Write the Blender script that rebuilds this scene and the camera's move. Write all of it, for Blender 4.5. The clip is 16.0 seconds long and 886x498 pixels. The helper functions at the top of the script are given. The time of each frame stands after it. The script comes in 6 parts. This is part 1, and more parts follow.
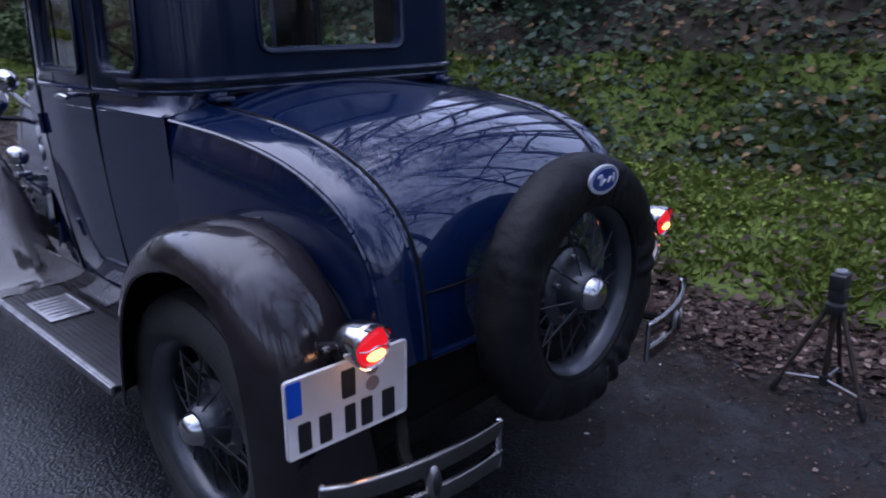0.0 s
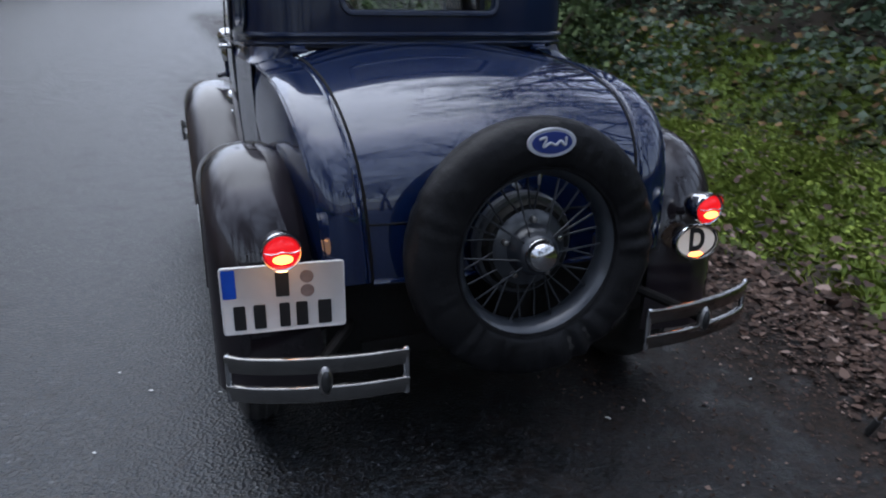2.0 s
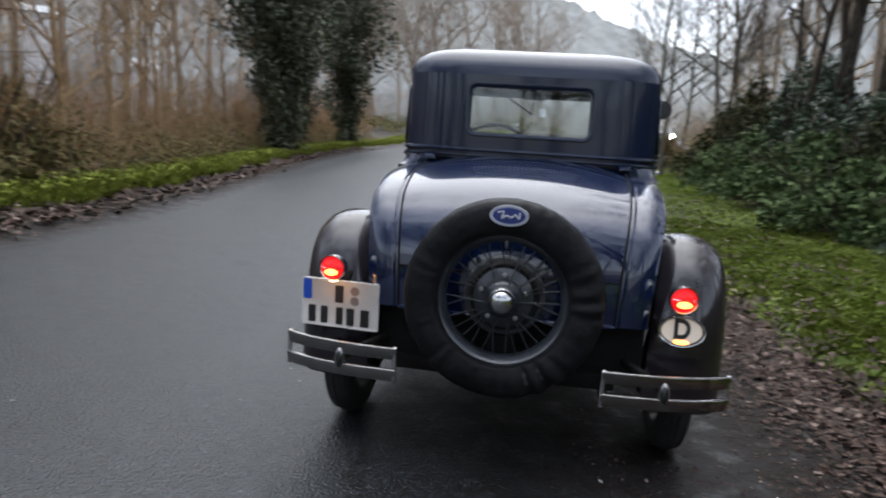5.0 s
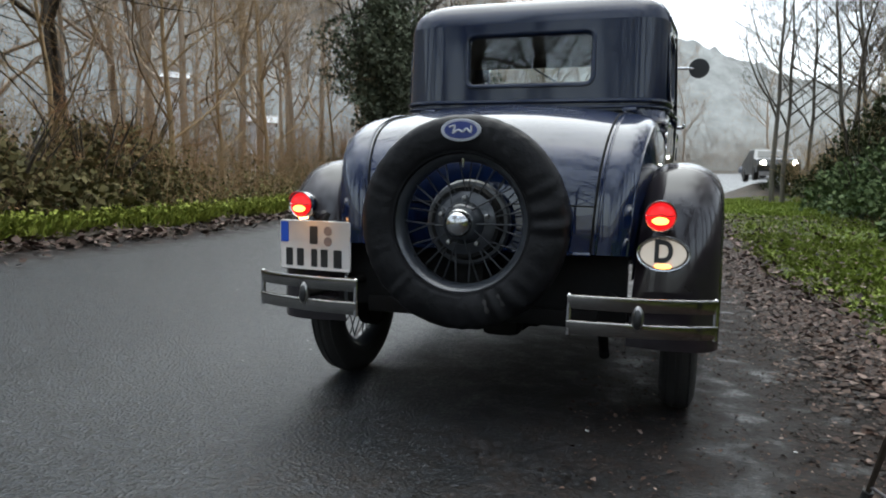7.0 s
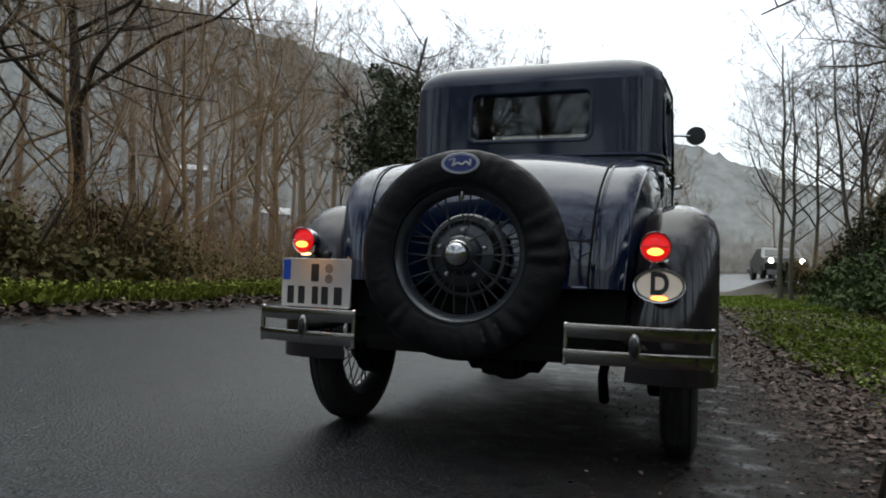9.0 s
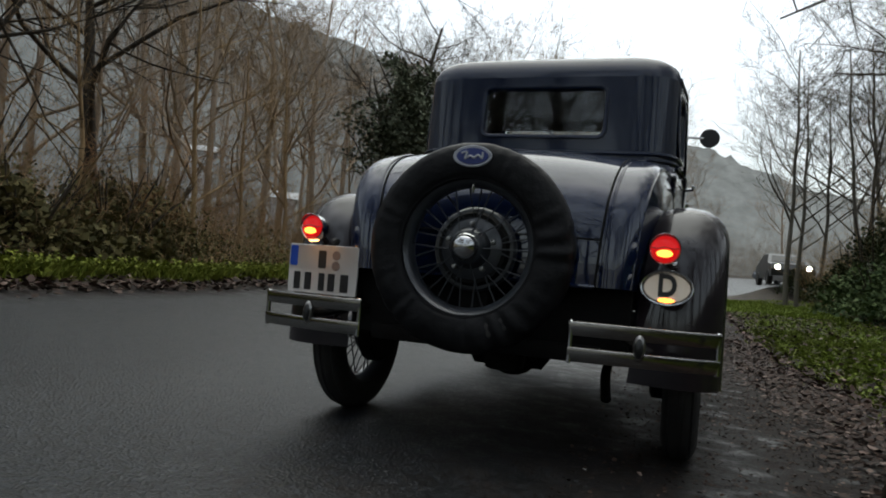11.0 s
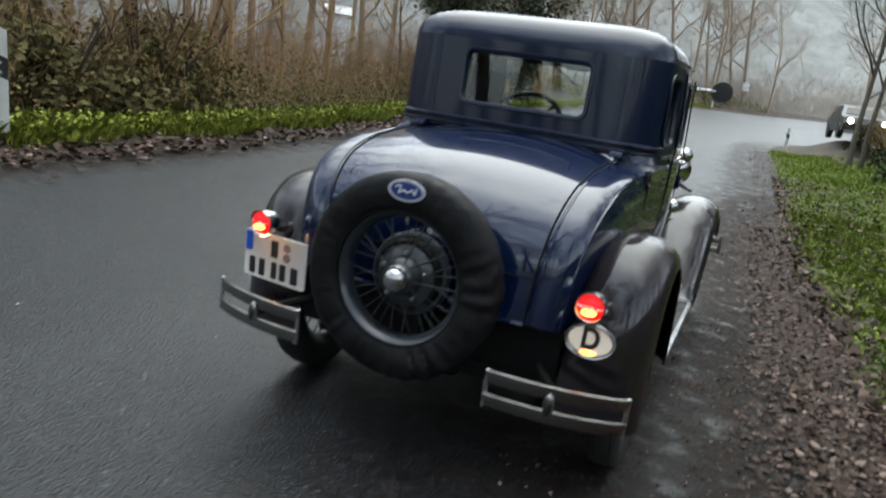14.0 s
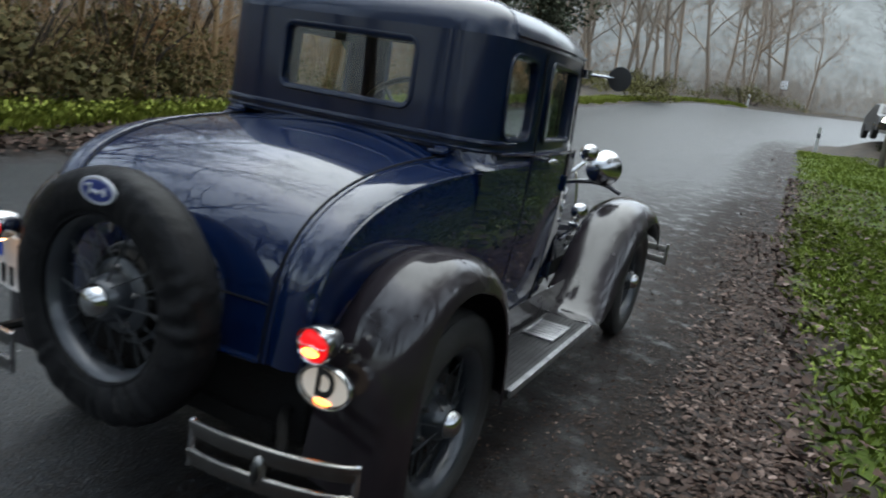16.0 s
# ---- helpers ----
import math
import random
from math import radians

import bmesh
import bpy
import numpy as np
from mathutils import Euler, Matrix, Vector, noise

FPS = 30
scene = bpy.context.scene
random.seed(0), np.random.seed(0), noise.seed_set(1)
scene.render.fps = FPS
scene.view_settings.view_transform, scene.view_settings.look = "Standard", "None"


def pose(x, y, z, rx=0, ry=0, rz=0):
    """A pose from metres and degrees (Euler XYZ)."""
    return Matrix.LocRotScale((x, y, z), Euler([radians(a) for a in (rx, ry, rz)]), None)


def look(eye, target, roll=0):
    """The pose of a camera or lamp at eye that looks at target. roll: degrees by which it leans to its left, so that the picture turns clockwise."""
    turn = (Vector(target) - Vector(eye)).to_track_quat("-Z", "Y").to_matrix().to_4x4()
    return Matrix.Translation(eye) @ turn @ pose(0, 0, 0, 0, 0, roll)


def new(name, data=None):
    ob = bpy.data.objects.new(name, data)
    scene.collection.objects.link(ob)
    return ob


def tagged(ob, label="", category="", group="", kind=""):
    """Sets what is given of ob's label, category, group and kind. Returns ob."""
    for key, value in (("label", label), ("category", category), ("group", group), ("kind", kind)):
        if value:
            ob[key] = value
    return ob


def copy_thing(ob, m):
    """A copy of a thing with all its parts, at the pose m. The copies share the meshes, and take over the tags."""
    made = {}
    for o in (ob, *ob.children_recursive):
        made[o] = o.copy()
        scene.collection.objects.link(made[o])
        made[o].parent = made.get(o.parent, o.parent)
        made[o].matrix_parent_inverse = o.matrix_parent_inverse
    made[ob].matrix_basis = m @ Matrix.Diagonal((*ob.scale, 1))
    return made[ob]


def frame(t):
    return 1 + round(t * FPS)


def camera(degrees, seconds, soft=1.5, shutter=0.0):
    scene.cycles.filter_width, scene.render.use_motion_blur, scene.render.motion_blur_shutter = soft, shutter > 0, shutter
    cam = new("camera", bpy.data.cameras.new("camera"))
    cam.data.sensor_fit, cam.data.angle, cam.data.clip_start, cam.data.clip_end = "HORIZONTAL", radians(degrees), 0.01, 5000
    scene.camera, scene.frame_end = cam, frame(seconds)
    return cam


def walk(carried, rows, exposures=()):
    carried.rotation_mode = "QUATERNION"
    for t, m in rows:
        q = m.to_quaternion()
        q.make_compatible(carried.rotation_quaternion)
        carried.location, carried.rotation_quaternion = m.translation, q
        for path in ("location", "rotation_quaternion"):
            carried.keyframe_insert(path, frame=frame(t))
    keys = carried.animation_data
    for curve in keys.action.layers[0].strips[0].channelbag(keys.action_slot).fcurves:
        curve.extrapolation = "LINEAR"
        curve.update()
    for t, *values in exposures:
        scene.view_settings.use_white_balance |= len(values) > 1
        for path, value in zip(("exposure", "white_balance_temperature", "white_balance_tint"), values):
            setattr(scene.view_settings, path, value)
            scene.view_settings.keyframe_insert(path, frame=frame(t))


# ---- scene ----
cam = camera(64.2, 16.0, soft=1.9, shutter=0.5)
PATH = [
    (0, (-1.505, -1.604, 1.373), (-0.111, -0.303, 0.769), -0.6),
    (0.5, (-1.379, -1.809, 1.378), (-0.138, -0.373, 0.747), -1.2),
    (1, (-1.184, -1.938, 1.336), (-0.047, -0.443, 0.649), 1.9),
    (1.5, (-1.012, -2.076, 1.32), (-0.058, -0.455, 0.641), 1.9),
    (2, (-0.841, -2.268, 1.313), (-0.188, -0.488, 0.675), 0.5),
    (2.5, (-0.667, -2.469, 1.321), (-0.112, -0.61, 0.834), -0.0),
    (3, (-0.5, -2.582, 1.297), (-0.176, -0.655, 0.872), 2.2),
    (3.5, (-0.36, -2.765, 1.271), (-0.234, -0.806, 0.886), 1.9),
    (4, (-0.181, -3.021, 1.278), (-0.13, -1.055, 0.916), 1.7),
    (4.5, (-0.024, -3.143, 1.271), (-0.059, -1.166, 0.969), 0.2),
    (5, (0.151, -3.123, 1.203), (-0.149, -1.164, 0.936), 3.8),
    (5.2, (0.261, -3.114, 1.233), (-0.155, -1.178, 0.951), 1.9),
    (7.3, (0.706, -2.905, 0.711), (0.058, -1.014, 0.644), 1.9),
    (7.5, (0.717, -2.917, 0.667), (0.093, -1.017, 0.687), 1.2),
    (8, (0.724, -2.929, 0.605), (0.078, -1.038, 0.699), 0.8),
    (8.5, (0.734, -2.934, 0.58), (0.063, -1.054, 0.705), 1.5),
    (9, (0.739, -2.935, 0.574), (0.07, -1.055, 0.702), 2.6),
    (11.5, (0.72, -2.931, 0.579), (0.033, -1.055, 0.672), 5.2),
    (12, (0.697, -2.915, 0.656), (0.012, -1.036, 0.69), 4.9),
    (12.5, (0.698, -2.922, 0.994), (0.008, -1.061, 0.756), 4.2),
    (13, (0.769, -2.95, 1.209), (0.032, -1.179, 0.64), 4.7),
    (13.5, (0.885, -2.948, 1.227), (0.141, -1.163, 0.713), 7.4),
    (14, (1.003, -2.746, 1.333), (0.247, -0.945, 0.903), 8.7),
    (14.5, (1.198, -2.567, 1.377), (0.337, -0.793, 1.042), 8.9),
    (15, (1.399, -2.411, 1.405), (0.437, -0.692, 1.06), 8.8),
    (15.5, (1.475, -2.174, 1.405), (0.576, -0.45, 0.935), 10.5),
    (16, (1.553, -1.923, 1.413), (0.713, -0.166, 0.956), 9.3),
]
EXPOSURES = [(0.0, 0.74, 5200, 26), (1.0, 0.68, 5600, 13), (1.5, 0.76, 5700, 12), (2.5, 1.02, 5850, 10), (3.5, 1.22, 6050, 10), (5.0, 1.27, 6300, 9), (7.3, 1.32, 6400, 3), (7.6, 1.25, 6400, 3), (8.0, 0.9, 6450, 3), (8.5, 0.68, 6500, 3), (9.0, 0.52, 6550, 3), (11.4, 0.12, 6750, 2), (12.0, 0.02, 6850, 2), (12.5, 0.05, 6900, 2), (13.0, 1.14, 6550, 2), (13.5, 1.36, 6500, 2), (14.5, 1.32, 6350, 1), (16.0, 1.1, 6200, 2)]
walk(cam, [(t, look(eye, target, roll)) for t, eye, target, roll in PATH], EXPOSURES)

# ---- light ----
world = bpy.data.worlds.new("dusk_sky")
scene.world = world
world.use_nodes = True
wn, wl = world.node_tree.nodes, world.node_tree.links
wn.clear()
sky = wn.new("ShaderNodeTexSky")
sky.sky_type, sky.sun_disc = "NISHITA", False
sky.sun_elevation, sky.sun_rotation = radians(72), radians(-8)
sky.air_density, sky.dust_density, sky.ozone_density = 1.0, 5.0, 1.0
overcast = wn.new("ShaderNodeHueSaturation")
overcast.inputs["Saturation"].default_value = 0.50
wbg, wout = wn.new("ShaderNodeBackground"), wn.new("ShaderNodeOutputWorld")
wbg.inputs["Strength"].default_value = 0.19
wl.new(sky.outputs[0], overcast.inputs["Color"])
# a clouded sky is brighter overhead than along the horizon
wco, wsep, wup, wmul = wn.new("ShaderNodeTexCoord"), wn.new("ShaderNodeSeparateXYZ"), wn.new("ShaderNodeMapRange"), wn.new("ShaderNodeVectorMath")
wup.inputs["From Min"].default_value, wup.inputs["From Max"].default_value = 0.0, 1.0
wup.inputs["To Min"].default_value, wup.inputs["To Max"].default_value = 0.95, 1.8
wmul.operation = "SCALE"
cloud = wn.new("ShaderNodeVectorMath")
cloud.operation = "MINIMUM"
cloud.inputs[1].default_value = (5.8, 5.85, 6.0)
wl.new(wco.outputs["Generated"], wsep.inputs[0])
wl.new(wsep.outputs["Z"], wup.inputs["Value"])
wl.new(overcast.outputs[0], cloud.inputs[0])
wl.new(cloud.outputs[0], wmul.inputs[0])
wl.new(wup.outputs["Result"], wmul.inputs["Scale"])
wl.new(wmul.outputs[0], wbg.inputs["Color"])
wl.new(wbg.outputs[0], wout.inputs["Surface"])

sun = new("sun", bpy.data.lights.new("sun", "SUN"))
sun.data.energy, sun.data.angle, sun.data.color = 0.25, radians(130), (1.0, 0.97, 0.93)
sun.matrix_world = look((-5, 18, 32), (0, 0, 0))


# ---- materials ----
def rgb(c):
    return (*c, 1.0)


def mat(name, c1, c2=None, scale=3.0, rough=0.5, rough2=None, metal=0.0, coat=0.0, bump=0.0, bump_scale=60.0, spec=0.5, island=False, per_object=False, speck=0.0, sheen=0.0, coat_rough=0.04, pale=None, coat_ior=1.6):
    """A surface with two colours mixed by noise (or by piece), a second finer noise for gloss and relief."""
    m = bpy.data.materials.new(name)
    m.use_nodes = True
    n, l = m.node_tree.nodes, m.node_tree.links
    b = n["Principled BSDF"]
    b.inputs["Metallic"].default_value, b.inputs["Roughness"].default_value = metal, rough
    b.inputs["Specular IOR Level"].default_value = spec
    b.inputs["Coat Weight"].default_value, b.inputs["Coat Roughness"].default_value = coat, coat_rough
    b.inputs["Sheen Weight"].default_value, b.inputs["Coat IOR"].default_value = sheen, coat_ior
    co = n.new("ShaderNodeTexCoord")
    big, fine = n.new("ShaderNodeTexNoise"), n.new("ShaderNodeTexNoise")
    big.inputs["Scale"].default_value, big.inputs["Detail"].default_value = scale, 6.0
    fine.inputs["Scale"].default_value, fine.inputs["Detail"].default_value = bump_scale, 4.0
    l.new(co.outputs["Object"], big.inputs["Vector"])
    l.new(co.outputs["Object"], fine.inputs["Vector"])
    ramp = n.new("ShaderNodeValToRGB")
    ramp.color_ramp.elements[0].position, ramp.color_ramp.elements[1].position = 0.36, 0.64
    ramp.color_ramp.elements[0].color, ramp.color_ramp.elements[1].color = rgb(c1), rgb(c2 or c1)
    if island or per_object:
        src = n.new("ShaderNodeNewGeometry" if island else "ShaderNodeObjectInfo")
        ramp.color_ramp.elements[0].position, ramp.color_ramp.elements[1].position = 0.0, 1.0
        l.new(src.outputs["Random Per Island" if island else "Random"], ramp.inputs[0])
    else:
        l.new(big.outputs["Fac"], ramp.inputs[0])
    if pale:
        ramp.color_ramp.elements[1].position = 0.86
        ramp.color_ramp.elements.new(1.0).color = rgb(pale)
    colour = ramp.outputs[0]
    if speck:
        mix = n.new("ShaderNodeMix")
        mix.data_type, mix.blend_type = "RGBA", "OVERLAY"
        mix.inputs["Factor"].default_value = speck
        l.new(colour, mix.inputs["A"])
        l.new(fine.outputs["Fac"], mix.inputs["B"])
        colour = mix.outputs["Result"]
    l.new(colour, b.inputs["Base Color"])
    if rough2 is not None:
        rr = n.new("ShaderNodeMapRange")
        rr.inputs["From Min"].default_value, rr.inputs["From Max"].default_value = 0.35, 0.65
        rr.inputs["To Min"].default_value, rr.inputs["To Max"].default_value = rough, rough2
        l.new(big.outputs["Fac"], rr.inputs["Value"])
        l.new(rr.outputs["Result"], b.inputs["Roughness"])
    if bump:
        bp = n.new("ShaderNodeBump")
        bp.inputs["Strength"].default_value, bp.inputs["Distance"].default_value = bump, 0.01
        l.new(fine.outputs["Fac"], bp.inputs["Height"])
        l.new(bp.outputs["Normal"], b.inputs["Normal"])
    return m


def glow(name, c, strength, base=None):
    m = bpy.data.materials.new(name)
    m.use_nodes = True
    b = m.node_tree.nodes["Principled BSDF"]
    b.inputs["Base Color"].default_value = rgb(base or c)
    b.inputs["Emission Color"].default_value, b.inputs["Emission Strength"].default_value = rgb(c), strength
    b.inputs["Roughness"].default_value = 0.15
    return m


def glass(name, tint=(0.9, 0.95, 0.95), rough=0.0):
    m = bpy.data.materials.new(name)
    m.use_nodes = True
    b = m.node_tree.nodes["Principled BSDF"]
    b.inputs["Base Color"].default_value = rgb(tint)
    b.inputs["Transmission Weight"].default_value, b.inputs["Roughness"].default_value = 1.0, rough
    b.inputs["IOR"].default_value = 1.5
    return m


PAINT = mat("dark_blue_paint", (0.00153, 0.007225, 0.0323), (0.001955, 0.008925, 0.03995), 2.0, 0.3, 0.4, coat=1.0, bump=0.010, bump_scale=9, spec=0.06, coat_rough=0.025, coat_ior=1.7)
PAINT_DARK = mat("blue_black_paint", (0.00136, 0.00612, 0.02295), (0.0017, 0.00765, 0.02805), 2.0, 0.3, 0.45, coat=0.7, bump=0.02, bump_scale=9, spec=0.10, coat_rough=0.07)
BLACK = mat("black_enamel", (0.01, 0.0076, 0.0092), (0.018, 0.0138, 0.0165), 6.0, 0.35, 0.5, coat=0.85, bump=0.05, bump_scale=14, spec=0.08, coat_rough=0.07)
CHASSIS = mat("black_chassis_paint", (0.003, 0.003, 0.003), (0.007, 0.006, 0.005), 12.0, 0.65, 0.85, bump=0.3, spec=0.2)
RUBBER = mat("black_rubber", (0.013, 0.0125, 0.012), (0.030, 0.028, 0.026), 14.0, 0.6, 0.8, bump=0.25, bump_scale=120)
COVER = mat("black_leatherette", (0.005, 0.005, 0.0055), (0.010, 0.010, 0.011), 7.0, 0.38, 0.5, bump=0.5, bump_scale=26, spec=0.14)
CHROME = mat("chrome", (0.6, 0.6, 0.6), (0.5, 0.5, 0.5), 10.0, 0.08, 0.16, metal=1.0)
NICKEL = mat("dull_nickel", (0.42, 0.41, 0.39), (0.30, 0.29, 0.28), 9.0, 0.22, 0.4, metal=1.0, bump=0.05)
SPOKE_PAINT = mat("dark_spoke_paint", (0.009, 0.011, 0.014), (0.016, 0.018, 0.022), 14.0, 0.4, 0.55)
WHEEL = mat("blue_grey_wheel_paint", (0.014, 0.017, 0.022), (0.026, 0.030, 0.037), 14.0, 0.3, 0.5, coat=0.6, bump=0.1, coat_rough=0.15)
ALU = mat("aluminium_trim", (0.36, 0.36, 0.37), (0.24, 0.24, 0.25), 16.0, 0.38, 0.55, metal=1.0, bump=0.1)
MATBOARD = mat("ribbed_rubber_mat", (0.012, 0.012, 0.013), (0.024, 0.023, 0.024), 10.0, 0.5, 0.7, bump=0.2, spec=0.35)
WHITE = mat("white_enamel", (0.612, 0.6035, 0.578), (0.561, 0.5525, 0.527), 12.0, 0.35, 0.45, bump=0.03)
PLATE_BLACK = mat("black_lettering", (0.012, 0.012, 0.012), (0.016, 0.016, 0.016), 20.0, 0.45)
EU_BLUE = mat("blue_band", (0.01, 0.06, 0.42), (0.012, 0.07, 0.45), 20.0, 0.4)
BADGE_BLUE = mat("badge_blue", (0.02, 0.035, 0.16), (0.025, 0.04, 0.18), 30.0, 0.3)
BADGE_SILVER = mat("badge_silver", (0.35, 0.36, 0.4), (0.42, 0.43, 0.46), 30.0, 0.35)
SEAL = mat("seal_brown", (0.17, 0.13, 0.12), (0.22, 0.18, 0.16), 30.0, 0.5)
RED_LENS = glow("red_tail_lens", (1.0, 0.01, 0.015), 0.42, (0.35, 0.008, 0.008))
AMBER_LENS = glow("lit_amber_lens", (1.0, 0.24, 0.04), 4.4)
PLATE_GLOW = glow("lit_plate_window", (1.0, 0.45, 0.16), 6.0)
LAMP_WHITE = glow("lit_headlamp", (1.0, 0.95, 0.75), 30.0)
SIGN_FACE = glow("lit_sign_face", (1.0, 0.74, 0.5), 0.10, (0.62, 0.60, 0.56))
GLASS = glass("window_glass")
LEATHER = mat("brown_upholstery", (0.03, 0.022, 0.018), (0.045, 0.033, 0.026), 8.0, 0.6, bump=0.2)
TRIM_DARK = mat("dark_interior_lining", (0.02, 0.018, 0.016), (0.03, 0.027, 0.024), 8.0, 0.8)


def road_surface():
    """Wet asphalt that passes into brown mud and grit where the mesh says that dirt has washed over it."""
    m = bpy.data.materials.new("wet_muddy_asphalt")
    m.use_nodes = True
    n, l = m.node_tree.nodes, m.node_tree.links
    b = n["Principled BSDF"]
    co, at = n.new("ShaderNodeTexCoord"), n.new("ShaderNodeAttribute")
    at.attribute_name = "dirt"

    def tex(scale, detail, rough):
        t = n.new("ShaderNodeTexNoise")
        t.inputs["Scale"].default_value, t.inputs["Detail"].default_value, t.inputs["Roughness"].default_value = scale, detail, rough
        l.new(co.outputs["Object"], t.inputs["Vector"])
        return t.outputs["Fac"]

    def ramp(src, p0, p1, c0, c1):
        r = n.new("ShaderNodeValToRGB")
        r.color_ramp.elements[0].position, r.color_ramp.elements[1].position = p0, p1
        r.color_ramp.elements[0].color, r.color_ramp.elements[1].color = rgb(c0), rgb(c1)
        l.new(src, r.inputs[0])
        return r.outputs[0]

    def blend(fac, a, c, kind="MIX"):
        x = n.new("ShaderNodeMix")
        x.data_type, x.blend_type = "RGBA", kind
        if isinstance(fac, float):
            x.inputs["Factor"].default_value = fac
        else:
            l.new(fac, x.inputs["Factor"])
        l.new(a, x.inputs["A"])
        l.new(c, x.inputs["B"])
        return x.outputs["Result"]

    def calc(op, a, c):
        x = n.new("ShaderNodeMath")
        x.operation = op
        for k, v in enumerate((a, c)):
            if isinstance(v, float):
                x.inputs[k].default_value = v
            else:
                l.new(v, x.inputs[k])
        return x.outputs[0]

    def stones(scale):
        t = n.new("ShaderNodeTexVoronoi")
        t.inputs["Scale"].default_value = scale
        l.new(co.outputs["Object"], t.inputs["Vector"])
        return t.outputs["Color"], t.outputs["Distance"]

    big, mid_, fine, grit = tex(0.6, 4, 0.5), tex(5.0, 5, 0.6), tex(75.0, 3, 0.7), tex(34.0, 6, 0.75)
    chip, gap = stones(85.0)
    tar = ramp(chip, 0.30, 1.0, (0.0010, 0.0013, 0.0016), (0.031, 0.037, 0.044))
    tar = blend(0.8, tar, ramp(fine, 0.34, 0.66, (0.35, 0.35, 0.35), (1.5, 1.5, 1.5)), "MULTIPLY")
    tar = blend(0.7, tar, ramp(mid_, 0.35, 0.68, (0.6, 0.6, 0.61), (1.25, 1.25, 1.25)), "MULTIPLY")
    # a few pale stones among the dark ones
    tar = blend(ramp(chip, 0.90, 0.94, (0, 0, 0), (1, 1, 1)), tar, ramp(fine, 0.3, 0.7, (0.05, 0.053, 0.056), (0.12, 0.125, 0.13)))
    lump, hollow = stones(46.0)
    mud = ramp(grit, 0.38, 0.70, (0.003, 0.0020, 0.0014), (0.026, 0.0160, 0.0110))
    mud = blend(0.7, mud, ramp(lump, 0.1, 0.95, (0.3, 0.28, 0.26), (1.7, 1.65, 1.6)), "MULTIPLY")
    mud = blend(0.8, mud, ramp(mid_, 0.35, 0.65, (0.45, 0.42, 0.40), (1.3, 1.25, 1.2)), "MULTIPLY")
    cover = calc("ADD", at.outputs["Fac"], calc("MULTIPLY", calc("SUBTRACT", mid_, 0.5), 1.1))
    cover = calc("ADD", cover, calc("MULTIPLY", calc("SUBTRACT", grit, 0.5), 0.4))
    mask = ramp(cover, 0.05, 0.85, (0, 0, 0), (1, 1, 1))
    l.new(blend(mask, tar, mud), b.inputs["Base Color"])
    rg = ramp(chip, 0.1, 0.9, (0.28, 0.28, 0.28), (0.58, 0.58, 0.58))
    wet = n.new("ShaderNodeMapRange")
    wet.inputs["From Min"].default_value, wet.inputs["From Max"].default_value = 0.34, 0.46
    wet.inputs["To Min"].default_value, wet.inputs["To Max"].default_value = 0.34, 0.78
    l.new(mid_, wet.inputs["Value"])
    l.new(blend(mask, rg, wet.outputs["Result"]), b.inputs["Roughness"])
    l.new(ramp(mask, 0.0, 1.0, (0.45, 0.45, 0.45), (0.20, 0.20, 0.20)), b.inputs["Specular IOR Level"])
    bp = n.new("ShaderNodeBump")
    bp.inputs["Strength"].default_value, bp.inputs["Distance"].default_value = 0.9, 0.004
    height = calc("ADD", calc("MULTIPLY", fine, 0.5), blend(mask, gap, calc("MULTIPLY", calc("ADD", grit, hollow), 0.7)))
    l.new(height, bp.inputs["Height"])
    l.new(bp.outputs["Normal"], b.inputs["Normal"])
    return m


ASPHALT = road_surface()
SOIL = mat("leafy_soil", (0.02128, 0.01596, 0.00988), (0.0456, 0.03344, 0.02052), 1.6, 0.9, bump=0.8, bump_scale=14, speck=0.5)
TURF = mat("turf", (0.05, 0.075, 0.012), (0.1, 0.135, 0.024), 1.3, 0.85, bump=0.8, bump_scale=30, speck=0.4, spec=0.15)
GRASS = mat("grass_blades", (0.135, 0.18, 0.028), (0.235, 0.29, 0.052), island=True, rough=0.7, spec=0.1)
GRASS_BRIGHT = mat("bright_verge_grass", (0.1, 0.13, 0.014), (0.28, 0.305, 0.056), island=True, rough=0.7, spec=0.1)
LEAF_BROWN = mat("wet_fallen_leaves", (0.009, 0.0056, 0.004), (0.08, 0.049, 0.036), island=True, rough=0.6, spec=0.14, pale=(0.24, 0.175, 0.145))
LEAF_GREEN = mat("ivy_leaves", (0.01368, 0.0304, 0.01368), (0.057, 0.08968, 0.0456), island=True, rough=0.45, spec=0.32)
LEAF_OLIVE = mat("bramble_leaves", (0.017, 0.024, 0.008), (0.05, 0.058, 0.022), island=True, rough=0.7, spec=0.12)
LEAF_DEAD = mat("withered_leaves", (0.085, 0.05, 0.022), (0.25, 0.16, 0.075), island=True, rough=0.7, spec=0.12)
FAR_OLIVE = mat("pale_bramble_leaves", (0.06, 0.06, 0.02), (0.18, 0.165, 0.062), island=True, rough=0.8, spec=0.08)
BARK = mat("wet_bark", (0.028, 0.022, 0.016), (0.068, 0.054, 0.039), 3.0, 0.75, bump=0.8, bump_scale=25, spec=0.2)
# twig brown raised, letting some of the mist into the colour
TWIG = mat("brown_twigs", (0.16, 0.105, 0.055), (0.4, 0.275, 0.15), island=True, rough=0.85, spec=0.08)
# far twigs painted paler than bare wood to imitate mist
HAZE_TREE = mat("mist_painted_twigs", (0.235, 0.182, 0.134), (0.36, 0.28, 0.208), island=True, rough=0.9, spec=0.0)
